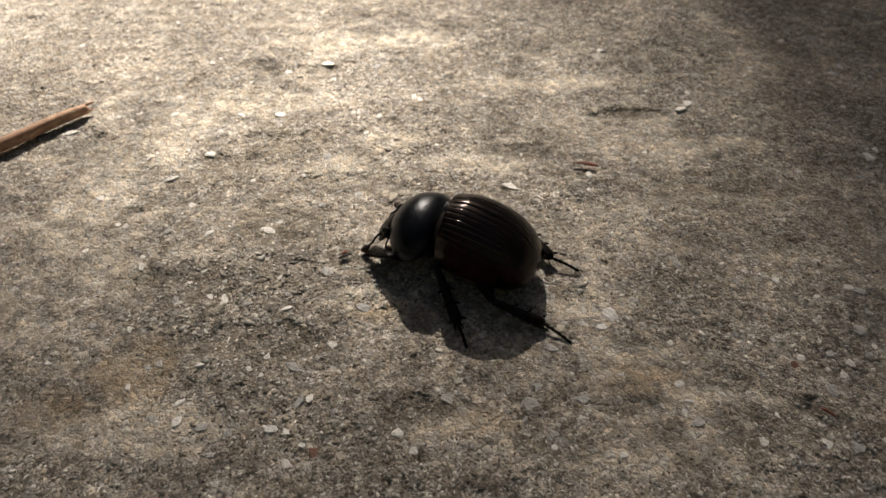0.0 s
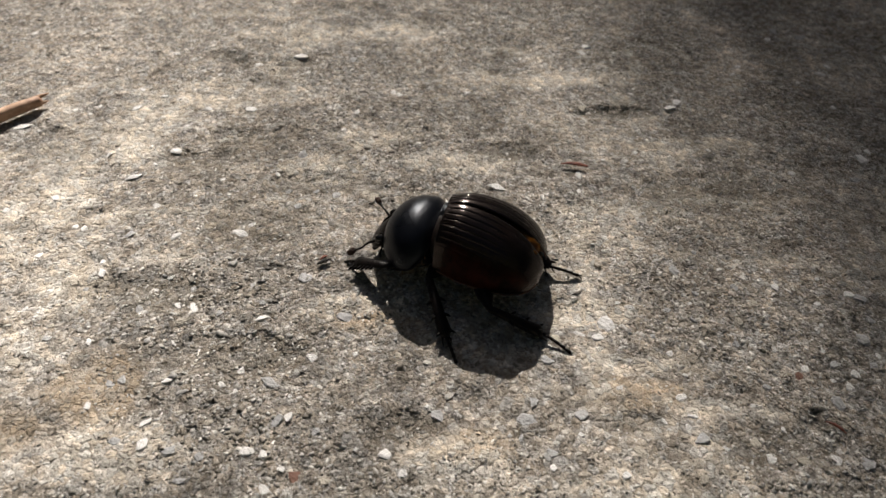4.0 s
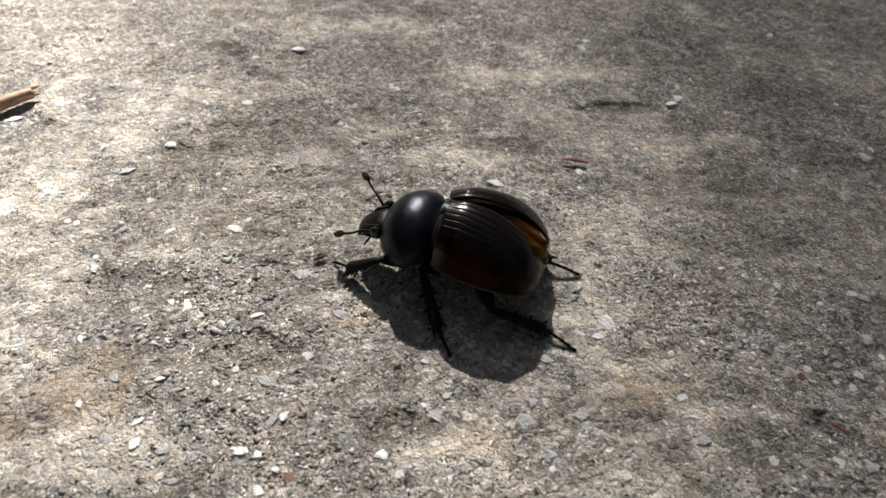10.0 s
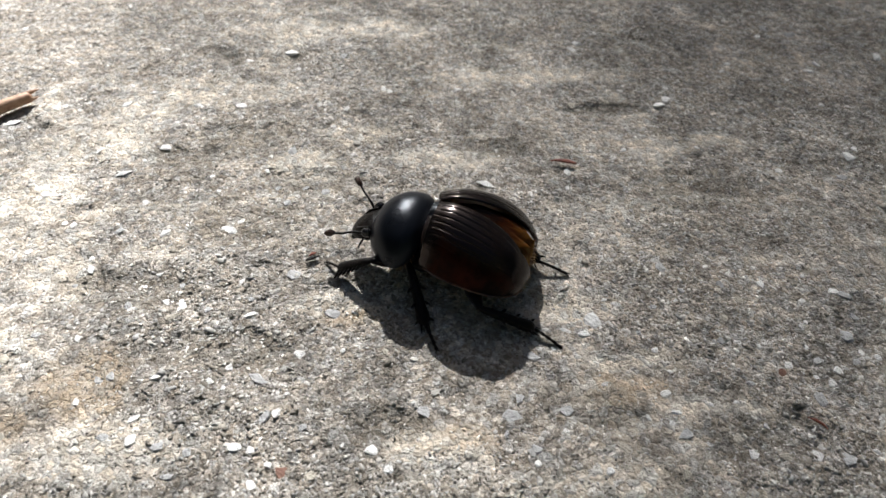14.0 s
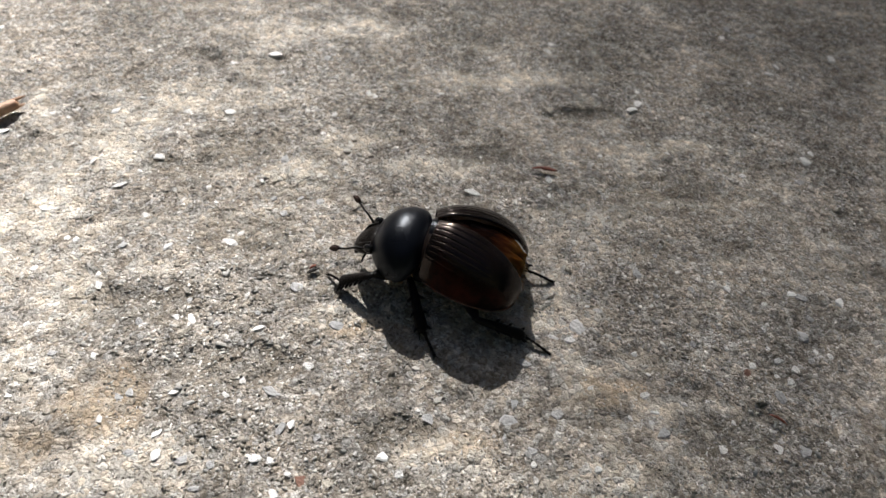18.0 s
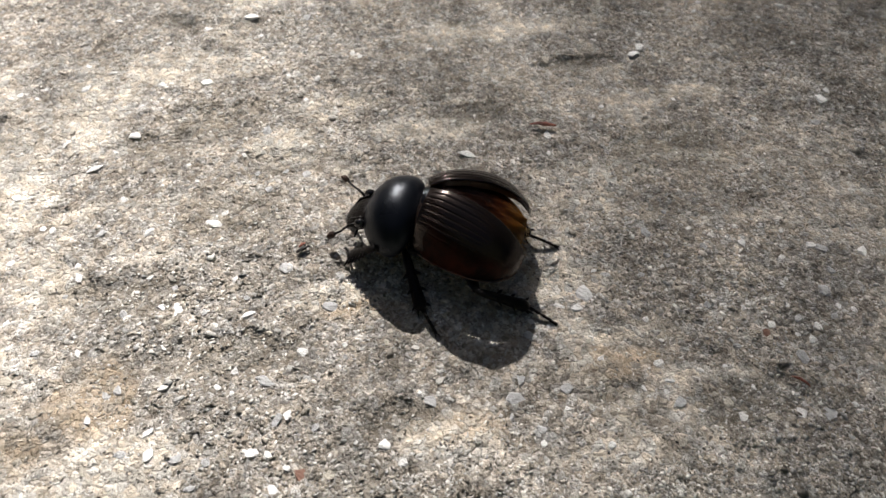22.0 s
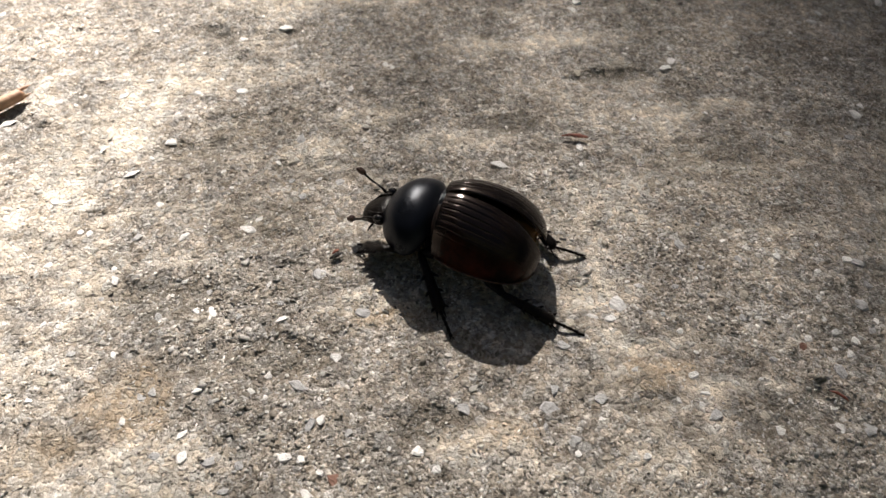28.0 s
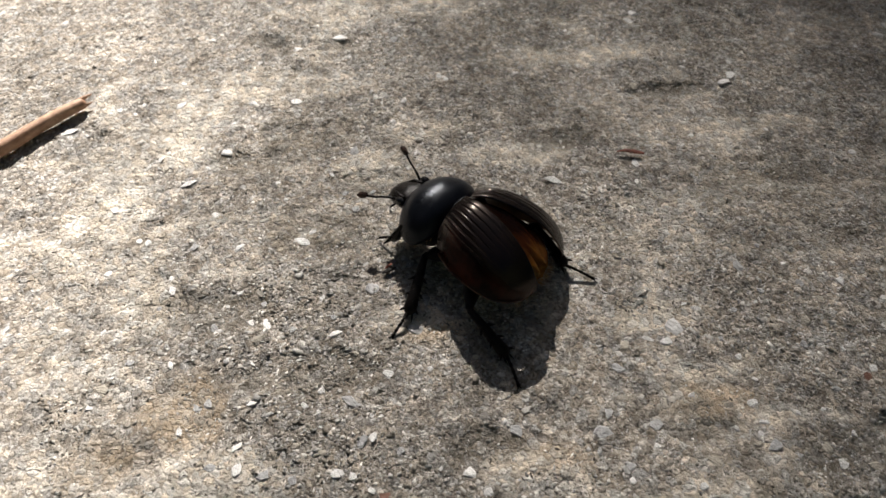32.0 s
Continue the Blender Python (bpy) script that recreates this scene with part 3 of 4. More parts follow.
for s in SIDES:
    def fold(u, v, s=s):
        x = 0.2 - 8.6 * u
        half = 2.9 * math.sin(math.pi * min(1, 0.12 + 0.5 * u)) ** 0.5 * max(0.0, 1 - max(0.0, (u - 0.55) / 0.45) ** 2.4) ** 0.5
        y = s * 0.55 + half * (2 * v - 1)
        crown = 6.35 - 1.6 * max(0, (u - 0.15) / 0.85) ** 2.0
        crease = 0.12 * math.sin(9 * v + 3 * u) + 0.08 * math.sin(17 * v - 7 * u)
        return (x, y, tall(crown - 1.3 * abs(2 * v - 1) ** 2.2 + crease * smooth01(u * 3)))
    bm = sheet(fold, 30, 26, flip=s > 0)
    bmesh.ops.solidify(bm, geom=bm.faces[:], thickness=0.12)
    hind_wings[s] = part("hind_wing", bm, MEMBRANE, beetle, "folded amber wing membrane")
tail = bmesh.new()
for k in range(130):
    a = rng.uniform(-1.3, 1.3)
    p = Vector((-8.4 - 0.5 * math.cos(a), 2.9 * math.sin(a), rng.uniform(3.0, 4.1)))
    q = p + Vector((-rng.uniform(0.3, 0.75), 0.35 * math.sin(a), rng.uniform(-0.45, 0.1)))
    add_tube(tail, [p, q], [0.03, 0.01], 3)
tail_fringe = part("tail_hair", tail, HAIR, beetle, "tawny hairs at the tail end")
tail_plate = part("tail", blob((-7.0, 0, 3.9), (1.8, 2.9, 1.7), 16, 28, 2.2), MEMBRANE, beetle, "amber-brown tail segment")

# ---- legs: thigh, shin and foot are drawn along x and set by the joints ----
THIGH = {"fore": 2.5, "mid": 2.6, "hind": 4.6}
SHIN = {"fore": 4.4, "mid": 6.2, "hind": 5.6}
HIP = {"fore": (4.0, 2.3, 3.0), "mid": (0.0, 2.2, 2.4), "hind": (-3.6, 2.6, 3.0)}
FOOT = {"fore": 2.2, "mid": 3.0, "hind": 3.4}


def make_thigh(kind):
    n, fat = THIGH[kind], 0.95 if kind != "fore" else 0.85
    return tube([(0, 0, 0), (n * 0.25, 0, 0.05), (n * 0.6, 0, 0.05), (n * 0.9, 0, 0), (n, 0, 0)], [0.4, fat, fat * 0.9, 0.45, 0.36], 12, 0.75)


def make_shin(kind, side):
    n, bm = SHIN[kind], bmesh.new()
    rnd = random.Random(len(kind) + side)
    if kind == "fore":
        add_tube(bm, [(0, 0, 0), (n * 0.3, 0, 0), (n * 0.7, 0, 0), (n * 0.95, 0, 0), (n, 0, 0)], [0.40, 0.56, 0.68, 0.76, 0.52], 12, 0.65)
        for k in range(6):
            x = n * (0.32 + 0.13 * k)
            add_tube(bm, [(x, side * 0.35, 0), (x + 0.2, side * (0.75 + 0.07 * k), -0.05), (x + 0.3, side * (0.9 + 0.1 * k), -0.1)], [0.26, 0.18, 0.06], 7, 0.7)
    else:
        add_tube(bm, [(0, 0, 0), (n * 0.3, 0, 0), (n * 0.7, 0, 0), (n * 0.93, 0, 0), (n, 0, 0)], [0.36, 0.48, 0.60, 0.70, 0.52], 10, 0.8)
        for x in (n * 0.42, n * 0.68, n * 0.95):
            for y in (0.6, -0.6):
                add_tube(bm, [(x - 0.15, y * 0.5, 0.1), (x + 0.15, y * 1.25, 0.2), (x + 0.35, y * 1.6, 0.2)], [0.2, 0.13, 0.04], 6)
        for y in (0.25, -0.25):
            add_tube(bm, [(n * 0.97, y, -0.1), (n + 0.45, y * 1.6, -0.25), (n + 0.9, y * 1.8, -0.3)], [0.12, 0.08, 0.03], 6)
    for k in range(34):
        x, a = n * rnd.uniform(0.15, 0.98), rnd.uniform(0, 6.28)
        r = 0.4
        p = Vector((x, r * math.cos(a), r * 0.7 * math.sin(a)))
        add_tube(bm, [p, p + Vector((0.3, 0.42 * math.cos(a), 0.42 * math.sin(a)))], [0.025, 0.01], 3)
    bmesh.ops.recalc_face_normals(bm, faces=bm.faces)
    return bm


def make_foot(kind):
    n, bm = FOOT[kind], bmesh.new()
    thick = 0.17 if kind == "fore" else 0.20
    for k in range(5):
        a, b = n * k / 5, n * (k + 1) / 5
        sag = 0.12 * math.sin(math.pi * (k + 0.5) / 5)
        add_tube(bm, [(a, 0, sag), ((a + b) / 2, 0, sag + 0.02), (b - 0.06, 0, sag)], [thick * 0.7, thick * 0.8, thick], 7)
    for y in (0.13, -0.13):
        add_tube(bm, [(n, y * 0.4, 0), (n + 0.25, y * 1.6, 0), (n + 0.4, y * 2, -0.15)], [0.07, 0.05, 0.02], 5)
    bmesh.ops.recalc_face_normals(bm, faces=bm.faces)
    return bm


legs = {}
for kind in ("fore", "mid", "hind"):
    for s in SIDES:
        legs[kind, s] = (part("femur", make_thigh(kind), LEG, beetle), part("tibia", make_shin(kind, s), LEG, beetle, "black spined shin"),
                         part("tarsus", make_foot(kind), LEG, beetle, "thin jointed foot with two claws"))


# ---- stones, twig and crumbs ----
def stone_shape(seed, detail=2):
    """An angular pebble, about one unit across."""
    rnd = random.Random(seed)
    bm = bmesh.new()
    for _ in range(22 if detail > 1 else 10):
        d = Vector((rnd.gauss(0, 1), rnd.gauss(0, 1), rnd.gauss(0, 1))).normalized()
        d *= rnd.uniform(0.36, 0.56)
        bm.verts.new((d.x, d.y, min(d.z, 0.25 + 0.12 * d.x)))
    hull = bmesh.ops.convex_hull(bm, input=bm.verts[:])
    spare = [v for v in hull["geom_interior"] if isinstance(v, bmesh.types.BMVert)]
    bmesh.ops.delete(bm, geom=spare, context="VERTS")
    bmesh.ops.recalc_face_normals(bm, faces=bm.faces)
    return bm


def stone_mesh(seed, mat):
    bm = stone_shape(seed)
    bmesh.ops.scale(bm, vec=(MM, MM, MM), verts=bm.verts)
    me = bpy.data.meshes.new("pebble")
    bm.to_mesh(me)
    bm.free()
    me.materials.append(mat)
    return me


def lay_stone(me, x, y, size, rnd, label="", squash=0.46):
    z = float(ground_height(x, y))
    ob = new("pebble", me)
    ob.parent = ground
    m = mm_pose(x, y, z - 0.05 * size + 0.03, rnd.uniform(-4, 14), rnd.uniform(-9, 9), rnd.uniform(0, 360))
    ob.matrix_basis = m @ Matrix.Diagonal((size * rnd.uniform(1.0, 1.45), size * rnd.uniform(0.7, 1.05), size * squash, 1))
    return tagged(ob, label)


def mm_pose(x, y, z, rx=0, ry=0, rz=0):
    return pose(x * MM, y * MM, z * MM, rx, ry, rz)


# pebbles that stand out: place and size in millimetres
WHITE_FAR = [(-32.2, 7.0, 1.1), (-32.5, 17.4, 1.4), (-39.8, 26.2, 1.3), (-40.2, 30.5, 0.9), (-24.7, 26.0, 1.8), (-30.3, 26.0, 1.3), (-20.1, 39.2, 2.0),
             (-25.7, 37.3, 1.2), (-49.2, 6.5, 1.1), (-44.3, 8.4, 1.0), (-40.4, 3.8, 0.8), (-28.8, 2.4, 1.5), (-22.1, 3.0, 1.5), (-28.1, -3.7, 0.8),
             (-19.2, -5.0, 0.8), (-26.4, -7.5, 1.2), (-24.7, -7.8, 1.4), (-9.3, 15.8, 0.8), (-60.7, 45.8, 1.1), (-35.6, -1.6, 0.9)]
WHITE_NEAR = [(-12.1, -14.1, 1.1), (-18.6, -15.6, 0.8), (-13.4, -20.5, 1.2), (-26.0, -21.0, 1.3), (-25.6, -23.1, 1.4), (-31.4, -19.3, 1.0), (-16.5, -23.8, 1.1),
              (-1.3, -19.5, 0.6), (-3.3, -26.0, 1.1), (-14.5, -27.3, 1.1), (-7.3, -23.8, 0.6), (-18.4, -19.4, 0.5), (-33.7, -12.1, 0.8), (-20.1, -17.1, 0.8),
              (-15.1, -24.1, 0.9)]
WHITE_EAST = [(16.6, 12.3, 1.1), (4.0, 29.8, 1.0), (20.9, 40.2, 1.4), (26.1, 29.8, 0.9), (30.7, 26.2, 1.8), (41.4, 34.6, 1.0), (49.3, 43.8, 1.4),
              (53.9, 34.6, 1.3), (51.8, 15.3, 1.7), (29.2, -3.1, 0.8), (16.2, -10.1, 1.8), (13.4, -11.4, 1.5), (15.1, -11.6, 1.3), (21.7, -13.8, 0.9), (33.9, -15.7, 1.0),
              (38.3, -16.3, 1.2), (21.6, -18.6, 1.0), (19.6, -20.9, 0.7), (15.3, -26.2, 0.9), (28.0, -24.8, 1.2), (33.4, -24.9, 1.2), (24.4, -23.7, 0.7),
              (21.6, -21.6, 0.7), (25.6, -19.8, 0.7), (36.3, -13.6, 0.6), (12.0, -13.6, 0.6), (36.1, -16.9, 0.6), (17.8, -7.5, 0.6)]
TANS = [(-40.1, 18.6, 1.1), (-39.7, 14.8, 1.0), (-37.8, 13.8, 0.9), (-41.6, 4.7, 0.9), (-15.4, -11.6, 0.8), (-39.8, -14.6, 1.2), (-31.0, -24.1, 0.9),
        (-38.0, -10.2, 0.7), (-15.1, 3.2, 0.7), (31.4, -7.8, 1.1), (11.0, -12.0, 1.3), (-7.6, 8.4, 1.3), (16.8, -24.2, 1.1), (27.0, -23.1, 1.2),
        (30.5, -25.1, 1.2), (4.0, -24.8, 0.7), (-8.6, 9.2, 1.1)]
GREYS = [(-12.0, 9.3, 1.4), (-33.9, 2.4, 1.3), (-17.6, 9.9, 0.9), (-28.0, -22.8, 1.0), (-10.9, -21.9, 0.9), (-22.0, -8.6, 0.9), (-30.1, -8.0, 1.2),
         (-29.3, -16.6, 1.2), (-17.8, -7.5, 0.8), (-21.7, -26.4, 0.9), (-20.5, -24.1, 1.0), (-14.5, 9.9, 0.7), (27.2, -0.6, 0.7), (26.1, -6.4, 0.9),
         (30.0, -5.7, 1.2), (9.9, -14.4, 1.2), (42.5, -6.9, 1.4), (8.2, -19.0, 1.0), (7.4, -21.0, 1.9), (9.4, -24.3, 1.1), (28.3, -12.7, 0.8),
         (29.8, -17.5, 0.8), (6.8, -22.8, 0.6)]
PALE_WEST = [(-39.1, 1.4, 0.5), (-42.7, -0.7, 1.2), (-41.4, -8.1, 0.7), (-33.2, -10.6, 0.4), (-29.2, -5.3, 0.6), (-25.7, -12.2, 0.7), (-25.2, -16.7, 1.0),
             (-18.6, -17.9, 0.6), (-13.6, -18.4, 0.5), (-40.7, -16.4, 0.8), (-13.4, -25.4, 0.8), (-10.0, -13.6, 0.5), (25.1, -7.6, 0.6), (34.4, -5.5, 1.2),
             (38.0, -7.7, 0.9), (41.6, -6.5, 1.3), (39.2, -4.3, 0.6), (31.8, -13.4, 0.6), (36.7, -11.2, 0.6), (37.3, -10.5, 0.5), (41.6, -14.1, 0.9)]
PALE_EAST = [(42.9, -14.7, 0.9), (37.3, -17.7, 0.9), (22.6, -16.2, 0.6), (16.3, -17.6, 0.9), (27.9, -19.5, 0.6), (22.3, -20.5, 1.1), (12.0, -22.4, 0.6),
             (38.6, -24.5, 0.8), (47.1, -7.6, 1.5), (-10.8, 25.3, 1.2), (-40.5, 16.4, 0.8), (-36.9, 29.0, 1.0), (-6.3, 29.8, 1.0), (-18.3, 34.7, 0.8),
             (-12.2, 21.4, 0.9), (-19.4, 12.8, 0.7), (-25.7, 11.8, 0.7), (-34.5, 14.8, 0.8), (-10.3, 13.4, 0.5), (-45.5, 24.7, 0.8), (-44.8, 26.5, 0.7),
             (-30.6, 34.1, 0.7)]
TAN_CHIPS = [(-25.3, -9.5, 1.2), (29.2, -10.1, 1.2), (21.8, -26.5, 1.1)]
GREY_CHIPS = [(-36.3, -5.3, 0.8), (-30.2, -17.0, 1.2), (-14.4, -20.8, 1.5), (-37.8, -11.7, 0.9), (-25.5, -5.2, 0.9), (24.5, -3.1, 1.2), (22.6, -8.5, 0.9),
              (20.5, -11.7, 0.8), (36.8, -15.2, 1.1), (40.6, -15.2, 0.9), (35.6, -19.2, 1.5), (35.8, -25.1, 1.6)]
QUARTZ_WEST = [(-17.6, -9.3, 1.3), (-4.7, -24.2, 1.4), (-8.1, -13.7, 0.7), (-35.3, -3.1, 1.1), (9.3, -25.5, 0.9), (29.9, -21.8, 0.8), (18.9, -8.1, 0.8), (-37.9, 39.8, 1.0),
               (-39.3, 3.4, 0.9), (-20.9, 4.3, 1.0)]
QUARTZ_EAST = [(-24.4, 9.1, 0.6), (-5.3, 29, 1.0), (-59.8, 48.5, 0.5), (21.7, 41.8, 1.4), (31.8, 27.5, 1.5), (26.7, 30.9, 0.8), (32.5, 30.2, 0.9), (11.7, 38.6, 0.7),
               (42.6, 36.3, 1.0), (55.5, 36.5, 1.1)]
QUARTZ_FAR = [(49.8, 32.1, 0.7), (65, 38.3, 1.7), (52.4, 26.2, 0.8), (33.3, 17, 0.8), (24.3, 16.7, 0.8), (20, 15.2, 0.7), (16.2, 9.4, 0.8), (53.2, 16.9, 1.3),
              (42.4, 12.8, 0.8)]
TAN_GRAINS = [(-20.4, -20.9, 0.7), (-9.7, -26.4, 1.2), (-4, -13.8, 0.8), (-3.6, -12.6, 0.8), (34.4, -10.4, 0.8), (-17.8, 12.8, 1.1), (13.7, 31.8, 1.0), (18.9, 26.3, 1.4),
              (44.6, 27.5, 1.1)]
GREY_GRAINS = [(-13.9, -4.1, 1.7), (-23.1, -23.7, 1.3), (-9.6, -9, 1.7), (-15.6, -16.8, 1.5), (-0.2, -20.5, 1.3), (22.5, -22.7, 1.7), (40.9, -12.1, 1.7), (42.5, -10, 1.2),
               (12.5, -20.3, 1.3), (-12.2, 38.4, 1.4), (-16.3, 7.3, 1.2), (-16.7, 16.5, 1.7), (50.8, 46, 1.4), (53.9, 44.1, 1.7), (49.7, 11.5, 1.4)]
rnd = random.Random(11)
for mat, groups, label in ((WHITE, (WHITE_FAR, WHITE_NEAR, WHITE_EAST, PALE_WEST, PALE_EAST, QUARTZ_WEST, QUARTZ_EAST, QUARTZ_FAR), "white quartz pebble set in concrete"), (TAN, (TANS, TAN_CHIPS, TAN_GRAINS), "pale tan pebble set in concrete"),
                           (GREY, (GREYS, GREY_CHIPS, GREY_GRAINS), "grey pebble set in concrete"), (RED, ([(-12.2, -26.2, 1.3), (33.0, -16.5, 0.8)],), "rust-red pebble set in concrete")):
    shapes = [stone_mesh(100 * len(label) + k, mat) for k in range(6)]
    for rows in groups:
        for k, (x, y, size) in enumerate(rows):
            lay_stone(shapes[k % 6], x, y, size, rnd, label)
long_stone = stone_mesh(77, WHITE)
for x, y, a, b, turn in ((-53.2, 21.9, 2.2, 0.9, 35), (-36.4, 12.2, 2.2, 0.7, 35), (6.7, 10.3, 2.3, 0.95, -22)):
    ob = new("pebble", long_stone)
    ob.parent = ground
    ob.matrix_basis = mm_pose(x, y, float(ground_height(x, y)) + 0.12, 4, 0, turn) @ Matrix.Diagonal((a, b, 0.42, 1))
    tagged(ob, "long white quartz chip set in concrete")


def scatter(count, rnd):
    """Places in the stretch of ground before the camera, thinner farther off."""
    y = -33 + 96 * rnd.rand(count) ** 1.25
    x = (rnd.rand(count) * 2 - 1) * (40 + 0.46 * (y + 28))
    return x, y


# single grit stones nearest to the beetle's stand
rs = np.random.RandomState(21)
shapes = [stone_mesh(300 + k, STONE) for k in range(10)]
for k in range(24):
    a, r = rs.rand() * 6.283, 24 * rs.rand() ** 0.6
    lay_stone(shapes[k % 10], 2 + r * math.cos(a) * 1.3, -5 + r * math.sin(a) * 0.9, 0.5 + 0.6 * rs.rand() ** 2, rnd, squash=0.36)


def gravel(count, seed):
    rs = np.random.RandomState(seed)
    forms = []
    for k in range(12):
        bm = stone_shape(500 + k, 1)
        bm.verts.ensure_lookup_table()
        bm.verts.index_update()
        forms.append((np.array([v.co[:] for v in bm.verts]), np.array([[v.index for v in f.verts] for f in bm.faces])))
        bm.free()
    x, y = scatter(count, rs)
    z = ground_height(x, y)
    size = np.clip(np.where(rs.rand(count) < 0.42, 0.27, 0.50) * np.exp(0.40 * rs.randn(count)), 0.16, 1.5)
    sunk = value_noise(x, y, 13, 5) * 0.6 + value_noise(x, y, 5, 6) * 0.4 + 0.4 * pale_skin(x, y)
    verts, faces, base = [], [], 0
    for k in range(count):
        v, f = forms[k % 12]
        a, b, c = rs.rand(3) * (0.6, 0.6, 6.283)
        turn = np.array(Euler((a - 0.3, b - 0.3, c)).to_matrix())
        shape = v * (size[k] * np.array([0.95 + 0.6 * rs.rand(), 0.7 + 0.4 * rs.rand(), 0.21 + 0.22 * rs.rand()]))
        verts.append(shape @ turn.T + (x[k], y[k], z[k] + (0.10 * rs.rand() - 0.06 - 0.16 * sunk[k] - 0.06 * (size[k] > 0.7)) * size[k]))
        faces.append(f + base)
        base += len(v)
    verts, faces = np.concatenate(verts) * MM, np.concatenate(faces)
    me = bpy.data.meshes.new("grit")
    me.vertices.add(len(verts))
    me.vertices.foreach_set("co", verts.ravel())
    me.loops.add(faces.size)
    me.loops.foreach_set("vertex_index", faces.ravel().astype(np.int32))
    me.polygons.add(len(faces))
    me.polygons.foreach_set("loop_start", np.arange(0, faces.size, 3, dtype=np.int32))
    me.update(calc_edges=True)
    me.materials.append(STONES)
    ob = new("grit", me)
    ob.parent = ground
    return tagged(ob, "fine grey, tan and white grit bedded in concrete", kind="stuff")


gravel(92000, 33)

# broken twig beside the slab's bright patch
twig = tagged(new("twig"), "dry brown broken twig lying on concrete", "twig")
twig.matrix_basis = mm_pose(-51.6, 26.9, 0.8, 0, 0, 224)
line = [(0.9, 0.05, 0.25), (1.1, 0.05, 0.25), (3.5, -0.15, 0.28), (7, -0.1, 0.3), (11, 0.15, 0.3), (16, 0.15, 0.3), (24, -0.2, 0.3), (34, -0.3, 0.3)]
part("stem", tube(line, [0.62, 0.72, 0.8, 0.85, 0.9, 0.95, 1.0, 1.05], 18), BARK, twig)
part("splinter", tube([(1.4, -0.35, 0.55), (0.4, -0.35, 0.6), (-0.6, -0.25, 0.62)], [0.34, 0.26, 0.07], 7), BARK, twig, "frayed broken end")
part("splinter", tube([(1.4, 0.35, 0.1), (0.6, 0.4, 0.02), (-0.1, 0.5, 0.05)], [0.3, 0.2, 0.05], 6), BARK, twig, "frayed broken end")

husk = tagged(new("husk"), "thin red-brown plant husk lying on concrete", "husk")
husk.matrix_basis = mm_pose(16.4, 13.7, 0.35, 0, 0, -6)
part("blade", tube([(-1.7, 0.2, 0.0), (-0.8, 0.25, 0.15), (0.3, 0.0, 0.25), (1.4, -0.1, 0.1)], [0.08, 0.22, 0.34, 0.14], 8, 0.5), SHRED, husk)
flake = tagged(new("bark_flake"), "small rusty brown bark splinter on concrete", "splinter")
flake.matrix_basis = mm_pose(34.3, -21.9, 0.2, 0, 0, -38)
part("blade", tube([(-0.9, 0.0, 0.0), (-0.2, 0.08, 0.12), (0.5, 0.0, 0.1), (0.9, -0.1, 0.0)], [0.05, 0.17, 0.15, 0.04], 7, 0.6), SHRED, flake)
crumb = tagged(new("crumb"), "black and orange soil crumb on concrete", "crumb")
crumb.matrix_basis = mm_pose(-12.3, -2.0, 0.2)
part("chip", tube([(-0.6, -0.3, 0), (0, 0, 0.1), (0.7, 0.35, 0.05)], [0.15, 0.28, 0.1], 6, 0.6), DARK_BIT, crumb)
part("flake", tube([(-0.35, 0.25, 0.1), (0.05, 0.5, 0.25), (0.3, 0.75, 0.15)], [0.1, 0.22, 0.08], 6, 0.5), SHRED, crumb)


# ---- unseen trees, added round the slab to take the low sky and darken reflections ----
def leaf_cloud(name, mat, parent, places, size, seed, label):
    """Many single bent leaves, joined."""
    rs = np.random.RandomState(seed)
    n = len(places)
    leaf = np.array([(-0.5, 0, 0), (0, -0.27, 0.08), (0.5, 0, 0.0), (0, 0.27, 0.08), (0, 0, -0.03)])
    tri = np.array([(0, 1, 4), (1, 2, 4), (2, 3, 4), (3, 0, 4)])
    turns = np.array([Euler(rs.rand(3) * 6.283).to_matrix() for _ in range(n)])
    sizes = size * (0.7 + 0.6 * rs.rand(n))
    verts = np.einsum("nij,kj->nki", turns, leaf) * sizes[:, None, None] + np.asarray(places)[:, None]
    faces = (tri[None] + 5 * np.arange(n)[:, None, None]).reshape(-1, 3)
    me = bpy.data.meshes.new(name)
    me.from_pydata(verts.reshape(-1, 3).tolist(), [], faces.tolist())
    me.materials.append(mat)
    ob = new(name, me)
    ob.parent = parent
    return tagged(ob, label, kind="stuff")


